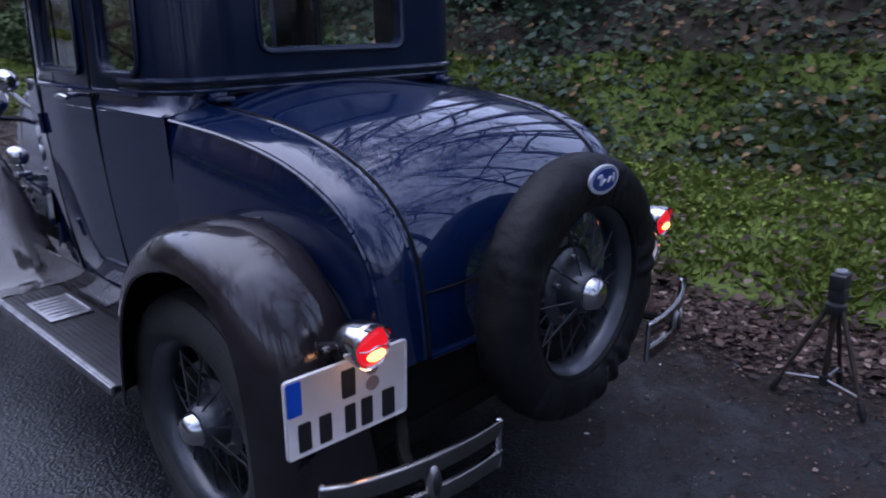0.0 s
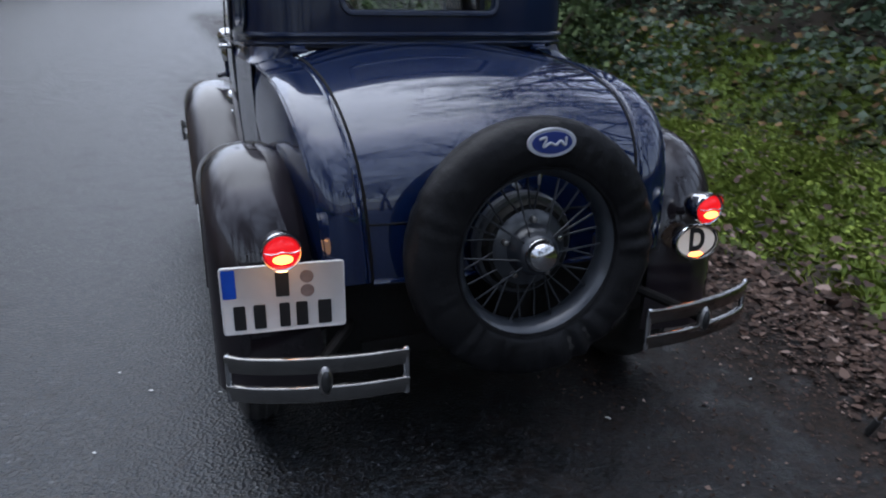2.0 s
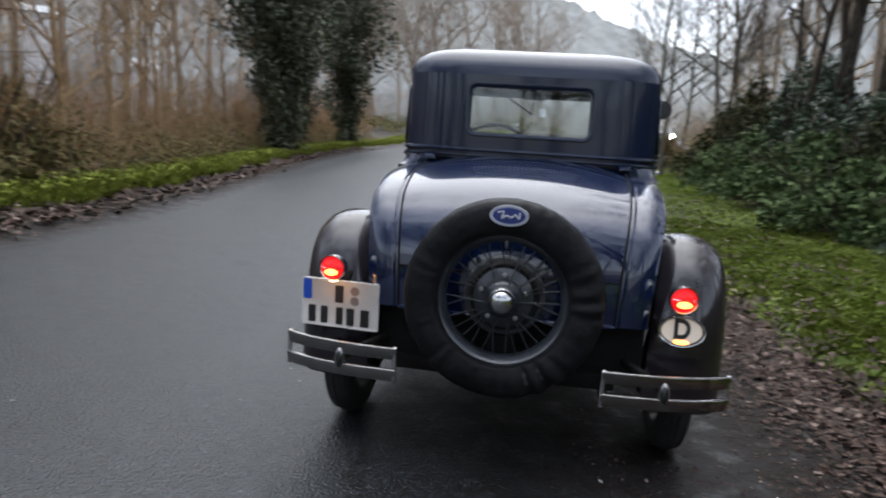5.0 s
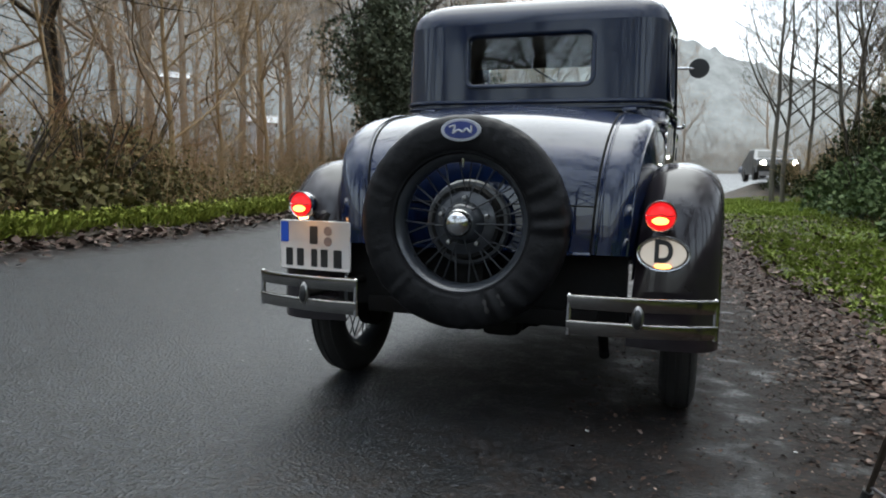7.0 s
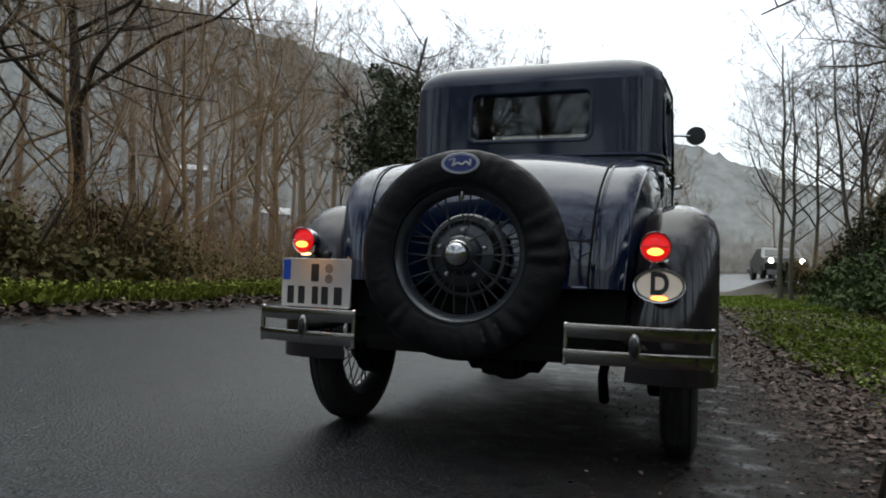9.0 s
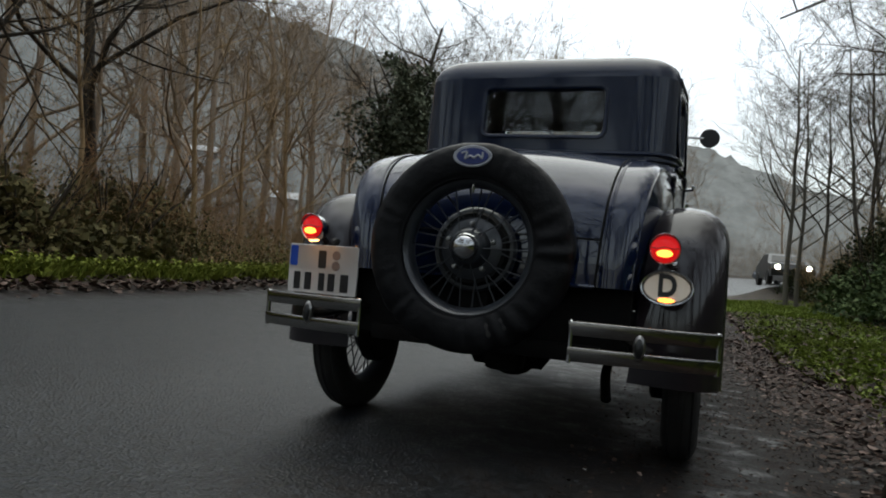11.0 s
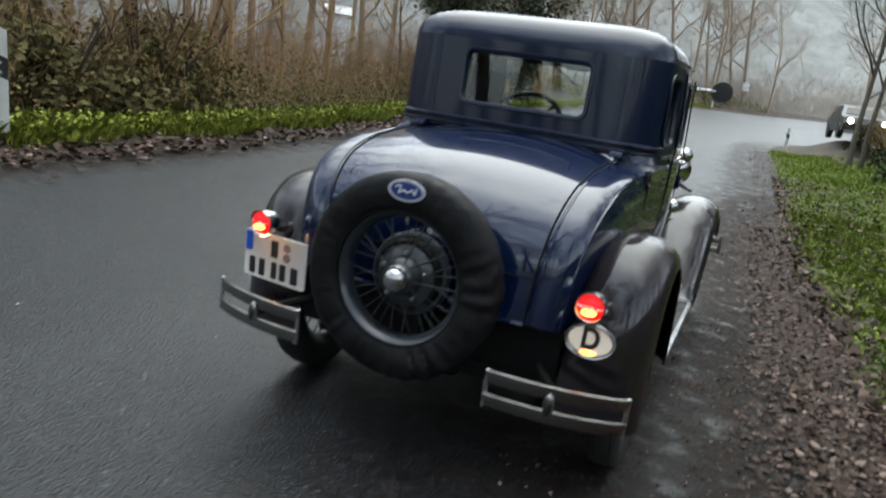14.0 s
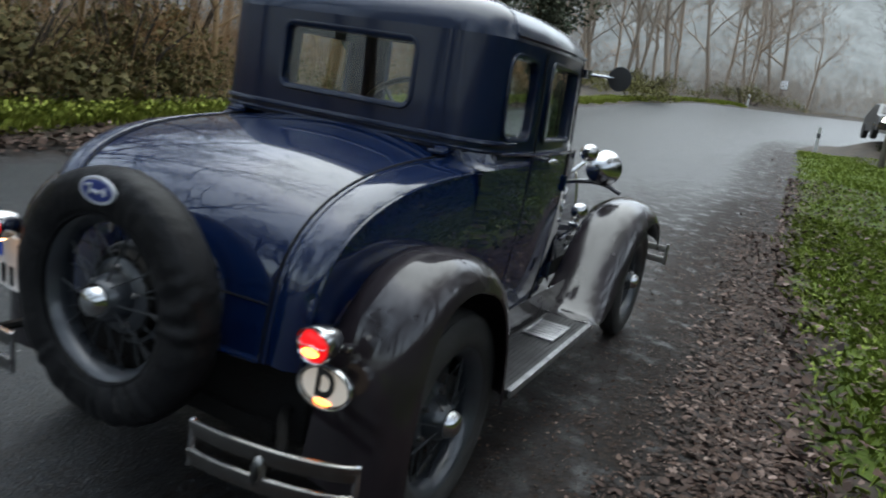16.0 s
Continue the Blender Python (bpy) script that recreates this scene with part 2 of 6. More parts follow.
# sapling brown lightened beyond plain wood, mist painted in
SAPLING = mat("mist_paled_saplings", (0.2, 0.105, 0.052), (0.42, 0.24, 0.122), island=True, rough=0.9, spec=0.0)
BAR = mat("worn_chrome_bar", (0.31, 0.30, 0.285), (0.24, 0.23, 0.215), 9.0, 0.08, 0.16, metal=1.0, bump=0.02)
# hill grey paled so that the colour itself carries the mist
HILL = mat("mist_painted_hill", (0.185, 0.187, 0.178), (0.25, 0.253, 0.241), 0.11, 1.0, spec=0.0, speck=0.12, bump_scale=0.5)
# ivy of the far trees, lightened to paint in the mist before it
IVY_MIST = mat("mist_paled_ivy", (0.045, 0.055, 0.034), (0.13, 0.14, 0.095), island=True, rough=0.8, spec=0.05)
LAUREL = mat("mid_green_leaves", (0.0266, 0.04864, 0.019), (0.114, 0.1482, 0.0608), island=True, rough=0.75, spec=0.08)
# brown twigs with the haze of distance mixed into the base colour
BROWN_MIST = mat("brown_mist_painted_twigs", (0.23, 0.188, 0.145), (0.31, 0.255, 0.2), island=True, rough=0.9, spec=0.0)
UNDERWOOD = mat("dark_olive_undergrowth", (0.052, 0.049, 0.02), (0.165, 0.138, 0.06), island=True, rough=0.75, spec=0.1)
SLATE_TWIG = mat("grey_brown_twigs", (0.085, 0.076, 0.062), (0.17, 0.155, 0.13), island=True, rough=0.9, spec=0.0)
POST_WHITE = mat("white_plastic_post", (0.6, 0.61, 0.58), (0.5, 0.5, 0.47), 5.0, 0.4, 0.6)
POST_BLACK = mat("black_plastic", (0.012, 0.012, 0.012), (0.02, 0.02, 0.02), 8.0, 0.4, 0.55)
TRIPOD_BRONZE = mat("bronze_tripod_tube", (0.045, 0.035, 0.026), (0.07, 0.055, 0.042), 12.0, 0.35, 0.5, metal=0.6)
HOUSE_WHITE = mat("white_render", (0.84, 0.85, 0.85), (0.78, 0.79, 0.8), 0.8, 0.8)
ROOF_GREY = mat("grey_roof", (0.12, 0.12, 0.13), (0.18, 0.18, 0.19), 1.5, 0.7)
ROOF_PALE = mat("wet_pale_roof_sheet", (0.26, 0.27, 0.28), (0.34, 0.35, 0.36), 1.5, 0.3, 0.4)
CAR_SILVER = mat("dark_grey_car_paint", (0.03, 0.032, 0.035), (0.045, 0.047, 0.05), 2.0, 0.4, 0.5, metal=0.2, coat=0.2)


# ---- mesh helpers ----
def part(name, bm, material, parent=None, label="", smooth=True, sharp=40):
    bmesh.ops.recalc_face_normals(bm, faces=bm.faces)
    me = bpy.data.meshes.new(name)
    for f in bm.faces:
        f.smooth = smooth
    for e in bm.edges:
        e.smooth = not e.is_boundary and e.calc_face_angle(0.0) < radians(sharp)
    bm.to_mesh(me)
    bm.free()
    me.materials.append(material)
    ob = new(name, me)
    if parent:
        ob.parent = parent
    if label:
        ob["label"] = label
    return ob


def raw(name, verts, faces, material, parent=None, smooth=False):
    """One mesh from numpy arrays of corners and faces."""
    me = bpy.data.meshes.new(name)
    verts = np.asarray(verts, dtype=np.float32)
    faces = np.asarray(faces, dtype=np.int32)
    me.vertices.add(len(verts))
    me.vertices.foreach_set("co", verts.ravel())
    k = faces.shape[1]
    me.loops.add(faces.size)
    me.loops.foreach_set("vertex_index", faces.ravel())
    me.polygons.add(len(faces))
    me.polygons.foreach_set("loop_start", np.arange(0, faces.size, k, dtype=np.int32))
    me.update(calc_edges=True)
    me.validate()
    me.materials.append(material)
    if smooth:
        me.polygons.foreach_set("use_smooth", np.ones(len(faces), dtype=bool))
    ob = new(name, me)
    if parent:
        ob.parent = parent
    return ob


def thing(name, label, category, group="", at=(0, 0, 0), rz=0.0):
    ob = new(name)
    ob.empty_display_size = 0.1
    ob.matrix_world = pose(*at, 0, 0, rz)
    return tagged(ob, label, category, group)


def grid(bm, rows, wrap=False):
    """Quads between rows of points of equal length."""
    vs = [[bm.verts.new(p) for p in row] for row in rows]
    for a, b in zip(vs, vs[1:]):
        n = len(a)
        for i in range(n if wrap else n - 1):
            j = (i + 1) % n
            try:
                bm.faces.new((a[i], a[j], b[j], b[i]))
            except ValueError:
                pass
    return vs


def tube(bm, pts, r, n=8, caps=True):
    """A round rod along points; r is one radius or one for each point."""
    pts = [Vector(p) for p in pts]
    rs = r if isinstance(r, (list, tuple)) else [r] * len(pts)
    rows, up = [], None
    for i, p in enumerate(pts):
        d = (pts[min(i + 1, len(pts) - 1)] - pts[max(i - 1, 0)]).normalized()
        if up is None:
            up = d.orthogonal().normalized()
        up = (up - d * up.dot(d)).normalized()
        side = d.cross(up)
        rows.append([p + rs[i] * (math.cos(2 * math.pi * k / n) * up + math.sin(2 * math.pi * k / n) * side) for k in range(n)])
    vs = grid(bm, rows, wrap=True)
    if caps:
        bm.faces.new(vs[0][::-1])
        bm.faces.new(vs[-1])


def lathe(bm, profile, m=Matrix(), n=32, close=False):
    """Turns (radius, height) pairs round the z axis of m."""
    rows = []
    for r, h in profile:
        rows.append([m @ Vector((max(r, 1e-4) * math.cos(2 * math.pi * k / n), max(r, 1e-4) * math.sin(2 * math.pi * k / n), h)) for k in range(n)])
    if close:
        rows.append(rows[0])
    grid(bm, rows, wrap=True)
    bmesh.ops.remove_doubles(bm, verts=bm.verts, dist=2e-4)


def box(bm, c, s, bevel=0.0, m=Matrix()):
    made = bmesh.ops.create_cube(bm, size=1.0, matrix=m @ Matrix.Translation(c) @ Matrix.Diagonal((*s, 1)))
    if bevel:
        es = list({e for v in made["verts"] for e in v.link_edges})
        bmesh.ops.bevel(bm, geom=es, offset=bevel, segments=2, affect="EDGES", profile=0.6)


def smooth_curve(pts, per=6):
    """Catmull-Rom points through the given ones."""
    pts = [Vector(p) for p in pts]
    ext = [2 * pts[0] - pts[1], *pts, 2 * pts[-1] - pts[-2]]
    out = []
    for i in range(1, len(ext) - 2):
        a, b, c, d = ext[i - 1 : i + 3]
        for k in range(per):
            t = k / per
            out.append(0.5 * (2 * b + (c - a) * t + (2 * a - 5 * b + 4 * c - d) * t * t + (3 * b - a - 3 * c + d) * t**3))
    return out + [pts[-1]]


def solid(ob, thick, offset=-1.0):
    md = ob.modifiers.new("thickness", "SOLIDIFY")
    md.thickness, md.offset = thick, offset
    return ob


# ---- the car: its long axis is y, nose towards +y, rear axle over the origin ----
car = thing("vintage_coupe", "dark blue vintage coupe with black fenders and lit tail lamps", "car")

CREASE = smooth_curve([(0.590, 0.262, 1.14), (0.578, 0.0, 1.118), (0.572, -0.2, 1.085), (0.565, -0.35, 1.03), (0.552, -0.44, 0.955), (0.538, -0.49, 0.855), (0.526, -0.508, 0.72), (0.518, -0.512, 0.615)], 5)


def deck_row(i, xs):
    """Points across the deck at station i; xs are distances from the middle, past 1 they wrap on to the side."""
    c = CREASE[i]
    a, b = CREASE[max(i - 1, 0)], CREASE[min(i + 1, len(CREASE) - 1)]
    t = Vector((0, b.y - a.y, b.z - a.z)).normalized()
    n = Vector((0, t.z, -t.y))
    if n.z < 0 and n.y > 0:
        n = -n
    crown = 0.072 - 0.03 * i / (len(CREASE) - 1)
    out = []
    for x, drop in xs:
        u = abs(x) / 0.58
        px = math.copysign(u * c.x, x) if drop == 0 else math.copysign(c.x + drop * 0.22 if drop < 0.1 else c.x + 0.022, x)
        roll = max(0.0, (abs(x) - 0.452) / 0.128)
        h = crown * (1 - u * u) + 0.026 * min(1.0, i / 8) * roll * (1 - roll**3) if drop == 0 else -drop
        out.append(Vector((px, c.y, c.z)) + n * h)
    return out


LID_END = next(i for i, p in enumerate(CREASE) if p.z < 0.80)
mid = [(-0.452 + 0.904 * k / 16, 0) for k in range(17)]
bm = bmesh.new()
grid(bm, [deck_row(i, mid) for i in range(LID_END + 1)])
lid = part("trunk_lid", bm, PAINT, car)
bm = bmesh.new()
grid(bm, [deck_row(i, mid) for i in range(LID_END, len(CREASE))])
part("rear_panel", bm, PAINT, car)
for s in (-1, 1):
    edge = [(s * x, 0) for x in (0.452, 0.475, 0.498, 0.52, 0.54, 0.556, 0.569, 0.58)] + [(s * 0.58, d) for d in (0.008, 0.022, 0.045, 0.075)]
    rows = [deck_row(i, edge) for i in range(len(CREASE))]
    bm = bmesh.new()
    last = len(rows) - 1
    full = []
    for i, row in enumerate(rows):
        w = row[-1]
        y2 = 0.262 - 0.66 * i / last
        goal = Vector((s * 0.595, y2, 0.52))
        side = [w.lerp(goal, k / 5) for k in range(1, 6)]
        front = max(0.0, 1 - i / 16)
        base, tuck = abs(w.x) + front * (0.612 - abs(w.x)), 0.05 * max(0.35, 1 - i / 24)
        for p in side:
            f, top = min(1.0, (p.z - 0.5) / 0.69), min(1.0, (w.z - 0.5) / 0.69) * (1 - front) + front
            p.x = s * (base - tuck * ((1 - f) ** 1.6 - (1 - top) ** 1.6) + 0.006 * math.sin(math.pi * f))
        full.append(row + side)
    grid(bm, full)
    part("rear_quarter_panel", bm, PAINT, car)
    bm = bmesh.new()
    tube(bm, [r[0] for r in rows], 0.0045, 6)
    part("lid_seam", bm, CHASSIS, car)
    bm = bmesh.new()
    tube(bm, [r[1].lerp(r[0], 0.2) for r in rows], 0.0055, 6)
    part("lid_moulding", bm, PAINT, car)
    bm = bmesh.new()
    tube(bm, [Vector((s * 0.635, 0.9, 1.14)), Vector((s * 0.63, 0.6, 1.14)), Vector((s * 0.613, 0.4, 1.14))] + [r[8] for r in rows], 0.006, 6)
    part("crease_moulding", bm, PAINT, car)
bm = bmesh.new()
tube(bm, deck_row(LID_END, mid), 0.003, 6)
part("lid_seam", bm, CHASSIS, car)
bm = bmesh.new()
tube(bm, [p + Vector((0, -0.004, 0)) for p in deck_row(len(CREASE) - 1, mid)], 0.008, 8)
part("bottom_moulding", bm, PAINT, car)
bm = bmesh.new()
box(bm, (0, -0.445, 0.50), (1.05, 0.03, 0.24), 0.01)
box(bm, (0, -0.46, 0.385), (0.86, 0.03, 0.06), 0.008)
part("rear_apron", bm, CHASSIS, car)
# small rumble-lid handle
bm = bmesh.new()
lathe(bm, [(0.0, 0.024), (0.009, 0.022), (0.011, 0.012), (0.006, 0.004), (0.012, 0.0)], pose(0.0, 0.055, 1.163), 14)
part("lid_handle", bm, CHROME, car)


def side_x(y):
    return float(np.interp(y, [0.26, 0.45, 0.65, 0.9, 1.15, 1.32], [0.612, 0.624, 0.635, 0.64, 0.625, 0.60]))


def side_rows(y0, y1, s, z0=0.50, z1=1.19, steps=8):
    rows = []
    for k in range(steps + 1):
        y = y0 + (y1 - y0) * k / steps
        row = []
        for j in range(9):
            z = z0 + (z1 - z0) * j / 8
            row.append(Vector((s * (side_x(y) - 0.05 * (1 - j / 8) ** 1.6 + 0.006 * math.sin(math.pi * j / 8)), y, z)))
        rows.append(row)
    return rows


for s in (-1, 1):
    bm = bmesh.new()
    rows = side_rows(0.25, 0.645, s)
    for row in rows:
        top = 1.142 + 0.025 * (row[0].y - 0.262)
        for j, p in enumerate(row):
            z = 0.5 + (top - 0.5) * j / 8
            f = (z - 0.5) / 0.69
            p.x, p.z = s * (side_x(p.y) - 0.05 * (1 - f) ** 1.6 + 0.006 * math.sin(math.pi * f)), z
    grid(bm, rows)
    part("quarter_panel", bm, PAINT, car)
    # the ledge that carries the deck's shoulder up to the cab's corner
    outer = [(0.47, 0.266, 1.165), (0.535, 0.266, 1.152), (0.585, 0.266, 1.143), (0.610, 0.275, 1.142), (0.6145, 0.30, 1.143), (0.6195, 0.38, 1.145), (0.629, 0.49, 1.148), (0.636, 0.605, 1.151), (0.638, 0.645, 1.152)]
    inner = [(0.46, 0.256), (0.50, 0.263), (0.525, 0.272), (0.565, 0.296), (0.592, 0.336), (0.603, 0.38), (0.612, 0.49), (0.622, 0.605), (0.625, 0.645)]
    bm = bmesh.new()
    grid(bm, [[(s * ox, oy, oz), (s * (0.6 * ox + 0.4 * ix), 0.6 * oy + 0.4 * iy, oz + 0.010), (s * (0.25 * ox + 0.75 * ix), 0.25 * oy + 0.75 * iy, oz + 0.024), (s * ix, iy, 1.20)] for (ox, oy, oz), (ix, iy) in zip(outer, inner)])
    part("shoulder_panel", bm, PAINT, car)
    bm = bmesh.new()
    grid(bm, side_rows(0.652, 1.12, s))
    door = solid(part("door", bm, PAINT, car), 0.02)
    bm = bmesh.new()
    x = side_x(0.84)
    tube(bm, [(s * x, 0.84, 1.172), (s * (x + 0.03), 0.84, 1.172)], [0.012, 0.008], 10)
    tube(bm, smooth_curve([(s * (x + 0.032), 0.832, 1.172), (s * (x + 0.036), 0.79, 1.176), (s * (x + 0.036), 0.74, 1.172)], 4), [0.009] * 8 + [0.006], 10)
    part("door_handle", bm, CHROME, door)
    for z in (0.66, 1.06):
        bm = bmesh.new()
        tube(bm, [(s * (side_x(1.12) + 0.008), 1.125, z - 0.035), (s * (side_x(1.12) + 0.008), 1.125, z + 0.035)], 0.009, 10)
        part("door_hinge", bm, PAINT, door)
    bm = bmesh.new()
    grid(bm, side_rows(1.127, 1.32, s, steps=4))
    part("cowl_side", bm, PAINT, car)
    for y in (0.648, 1.1235):
        bm = bmesh.new()
        tube(bm, [(s * (side_x(y) - 0.05 * (1 - j / 8) ** 1.6 + 0.004), y, 0.5 + 0.69 * j / 8) for j in range(9)] + [(s * (side_x(y) - 0.012), y, 1.57)], 0.004, 5)
        part("door_seam", bm, CHASSIS, car)
    bm = bmesh.new()
    tube(bm, [(s * float(np.interp(y, [0.38, 0.49, 0.605, 0.665, 0.90, 1.04, 1.12, 1.275], [0.610, 0.619, 0.630, 0.638, 0.640, 0.633, 0.625, 0.605])), y, 1.197) for y in np.linspace(0.38, 1.28, 14)], 0.0085, 8)
    part("belt_moulding", bm, PAINT, car)
    bm = bmesh.new()
    grid(bm, [[(s * 0.60, y, 0.52), (s * 0.592, y, 0.47), (s * 0.59, y, 0.372)] for y in np.linspace(0.2, 1.6, 8)])
    solid(part("splash_apron", bm, BLACK, car), 0.004)

# upper cab: rings round the cab from the belt to the roof's middle
half = [(0, 0.252), (0.15, 0.252), (0.287, 0.252), (0.40, 0.253), (0.47, 0.256), (0.525, 0.270), (0.565, 0.295), (0.592, 0.335), (0.603, 0.38), (0.612, 0.49), (0.622, 0.605), (0.626, 0.665), (0.626, 0.73), (0.622, 0.90), (0.610, 1.04), (0.60, 1.12), (0.592, 1.20), (0.583, 1.275), (0.565, 1.30), (0.46, 1.302), (0.26, 1.302), (0, 1.302)]
outline = half + [(-x, y) for x, y in half[-2:0:-1]]
HALF = len(half)


def cab_ring(z, d=0.0, lean=0.0):
    sx, sy = 1 - d / 0.6, 1 - d / 0.55
    return [Vector((x * sx * (1 - lean), 0.78 + (y - 0.78) * sy * (1 - lean), z)) for x, y in outline]


levels = [(1.19, 0, 0), (1.215, 0, 0), (1.25, 0, 0.001), (1.308, 0, 0.003), (1.42, 0, 0.006), (1.537, 0, 0.009), (1.585, 0, 0.010), (1.610, 0.004, 0.011), (1.638, 0.014, 0.012), (1.663, 0.032, 0.012), (1.685, 0.060, 0.012), (1.703, 0.100, 0.012), (1.718, 0.16, 0.012), (1.731, 0.25, 0.012), (1.742, 0.38, 0.012), (1.746, 0.50, 0.012)]
bm = bmesh.new()
vs = [[bm.verts.new(p) for p in cab_ring(*lv)] for lv in levels]


def column(i):
    """Which side of the cab a column of the outline belongs to."""
    n = len(outline)
    return i if i < HALF - 1 else n - 1 - i


roof_from = 6
roof_bm_rows = []
for r in range(roof_from):
    for i in range(len(outline)):
        j = (i + 1) % len(outline)
        c = column(i)
        z0, z1 = levels[r][0], levels[r + 1][0]
        rear_hole = c in (0, 1) and 3 <= r <= 4
        quarter_hole = c in (8, 9) and 2 <= r <= 4
        door_hole = c in (12, 13, 14) and 2 <= r <= 4
        shield_hole = c in (19, 20) and 1 <= r <= 5
        if not (rear_hole or quarter_hole or door_hole or shield_hole):
            bm.faces.new((vs[r][i], vs[r][j], vs[r + 1][j], vs[r + 1][i]))
for v in [v for v in bm.verts if not v.link_faces]:
    bm.verts.remove(v)
solid(part("cab_shell", bm, PAINT_DARK, car), 0.035)
bm = bmesh.new()
vs = grid(bm, [cab_ring(*lv) for lv in levels[roof_from:]], wrap=True)
bm.faces.new(vs[-1])
solid(part("roof", bm, PAINT_DARK, car), 0.02)
bm = bmesh.new()
vs = grid(bm, [cab_ring(z, d, 0.012) for z, d in ((1.565, 0.042), (1.595, 0.046), (1.622, 0.062), (1.645, 0.12), (1.66, 0.25), (1.668, 0.48))], wrap=True)
bm.faces.new(vs[-1])
part("headliner", bm, TRIM_DARK, car)
bm = bmesh.new()
tube(bm, [p + Vector((math.copysign(0.004, p.x), 0, 0)) for p in cab_ring(1.605, 0.002, 0.014)[8:18]], 0.007, 6)
part("drip_rail", bm, PAINT_DARK, car)
bm = bmesh.new()
tube(bm, [p + Vector((math.copysign(0.004, p.x), 0, 0)) for p in cab_ring(1.605, 0.002, 0.014)[-17:-7]], 0.007, 6)
part("drip_rail", bm, PAINT_DARK, car)
# roof seam across the rear of the roof sides
for s in (-1, 1):
    bm = bmesh.new()
    tube(bm, [cab_ring(*lv)[8 if s > 0 else len(outline) - 8] * 1.0005 for lv in levels[6:13]], 0.003, 5)
    part("roof_seam", bm, PAINT_DARK, car)
# belt bead round the back of the cab
for z, r in ((1.232, 0.010), (1.205, 0.007)):
    bm = bmesh.new()
    ring = cab_ring(z)
    tube(bm, [p + Vector((p.x * 0.006, -0.003, 0)) for p in ring[-9:] + ring[:10]], r, 8)
    part("belt_bead", bm, PAINT_DARK, car)
for s in (-1, 1):
    bm = bmesh.new()
    box(bm, (s * 0.455, 0.215, 1.183), (0.06, 0.05, 0.014), 0.005)
    tube(bm, [(s * 0.43, 0.235, 1.192), (s * 0.48, 0.235, 1.192)], 0.009, 8)
    part("lid_hinge", bm, PAINT, car)


def rounded(w, h, r, n=5):
    pts = []
    for cx, cz, a0 in ((w / 2 - r, h / 2 - r, 0), (-w / 2 + r, h / 2 - r, 90), (-w / 2 + r, -h / 2 + r, 180), (w / 2 - r, -h / 2 + r, 270)):
        for k in range(n + 1):
            a = radians(a0 + 90 * k / n)
            pts.append((cx + r * math.cos(a), cz + r * math.sin(a)))
    return pts


def window_frame(m, w, h, r, parent, name="window_frame"):
    """A raised rounded band round an opening, its face towards -y of m."""
    bm = bmesh.new()
    rows = []
    for grow, y, rr in ((0.013, 0.001, r + 0.013), (0.011, -0.005, r + 0.011), (0.003, -0.006, r + 0.003), (-0.006, -0.001, r - 0.006), (-0.010, 0.012, r - 0.01), (-0.010, 0.034, r - 0.01), (0.013, 0.034, r + 0.013)):
        rows.append([m @ Vector((x, y, z)) for x, z in rounded(w + 2 * grow, h + 2 * grow, rr)])
    grid(bm, rows, wrap=True)
    part(name, bm, PAINT_DARK, parent)


def pane(m, w, h, parent, name="pane"):
    bm = bmesh.new()
    box(bm, (0, 0.022, 0), (w, 0.004, h), 0.0, m)
    ob = part(name, bm, GLASS, parent, smooth=False)
    ob.visible_shadow = False


m = pose(0, 0.2545, 1.4225, -2, 0, 0)
window_frame(m, 0.574, 0.229, 0.035, car)
pane(m, 0.60, 0.25, car, "rear_window_pane")
for s in (-1, 1):
    turn = 90 if s > 0 else -90
    m = pose(s * 0.6115, 0.4925, 1.393, 0, 0, turn + (-4 if s > 0 else 4)) @ pose(0, 0, 0, -2)
    window_frame(m, 0.225, 0.287, 0.05, car)
    pane(m, 0.24, 0.30, car, "quarter_pane")
    m = pose(s * 0.6165, 0.925, 1.393, 0, 0, turn + (3.5 if s > 0 else -3.5)) @ pose(0, 0, 0, -2)
    window_frame(m, 0.385, 0.287, 0.02, car)
    pane(m, 0.40, 0.30, car, "door_pane")
pane(pose(0, 1.27, 1.40, 0, 0, 0), 0.94, 0.37, car, "windshield_pane")
# cowl, hood and radiator
def hood_ring(y, w, top, low=0.52):
    return [Vector((w * math.copysign(abs(math.cos(a)) ** 0.55, math.cos(a)), y, low + (top - low) * math.sin(a) ** 0.6)) for a in np.linspace(0, math.pi, 19)]
for name, rings in (("cowl", [(1.29, 0.60, 1.205), (1.40, 0.565, 1.20), (1.52, 0.515, 1.19), (1.62, 0.475, 1.185)]), ("hood", [(1.627, 0.472, 1.183), (1.9, 0.425, 1.168), (2.2, 0.375, 1.15), (2.44, 0.335, 1.135)]), ("radiator_shell", [(2.447, 0.335, 1.137), (2.50, 0.335, 1.14), (2.53, 0.325, 1.13)])):
    bm = bmesh.new()
    vs = grid(bm, [hood_ring(*r) for r in rings])
    if name == "radiator_shell":
        bm.faces.new(vs[-1])
    part(name, bm, CHROME if name == "radiator_shell" else PAINT, car)
bm = bmesh.new()
tube(bm, [(0, 2.49, 1.13), (0, 2.49, 1.17), (0, 2.49, 1.185)], [0.03, 0.028, 0.012], 12)
part("radiator_cap", bm, CHROME, car)

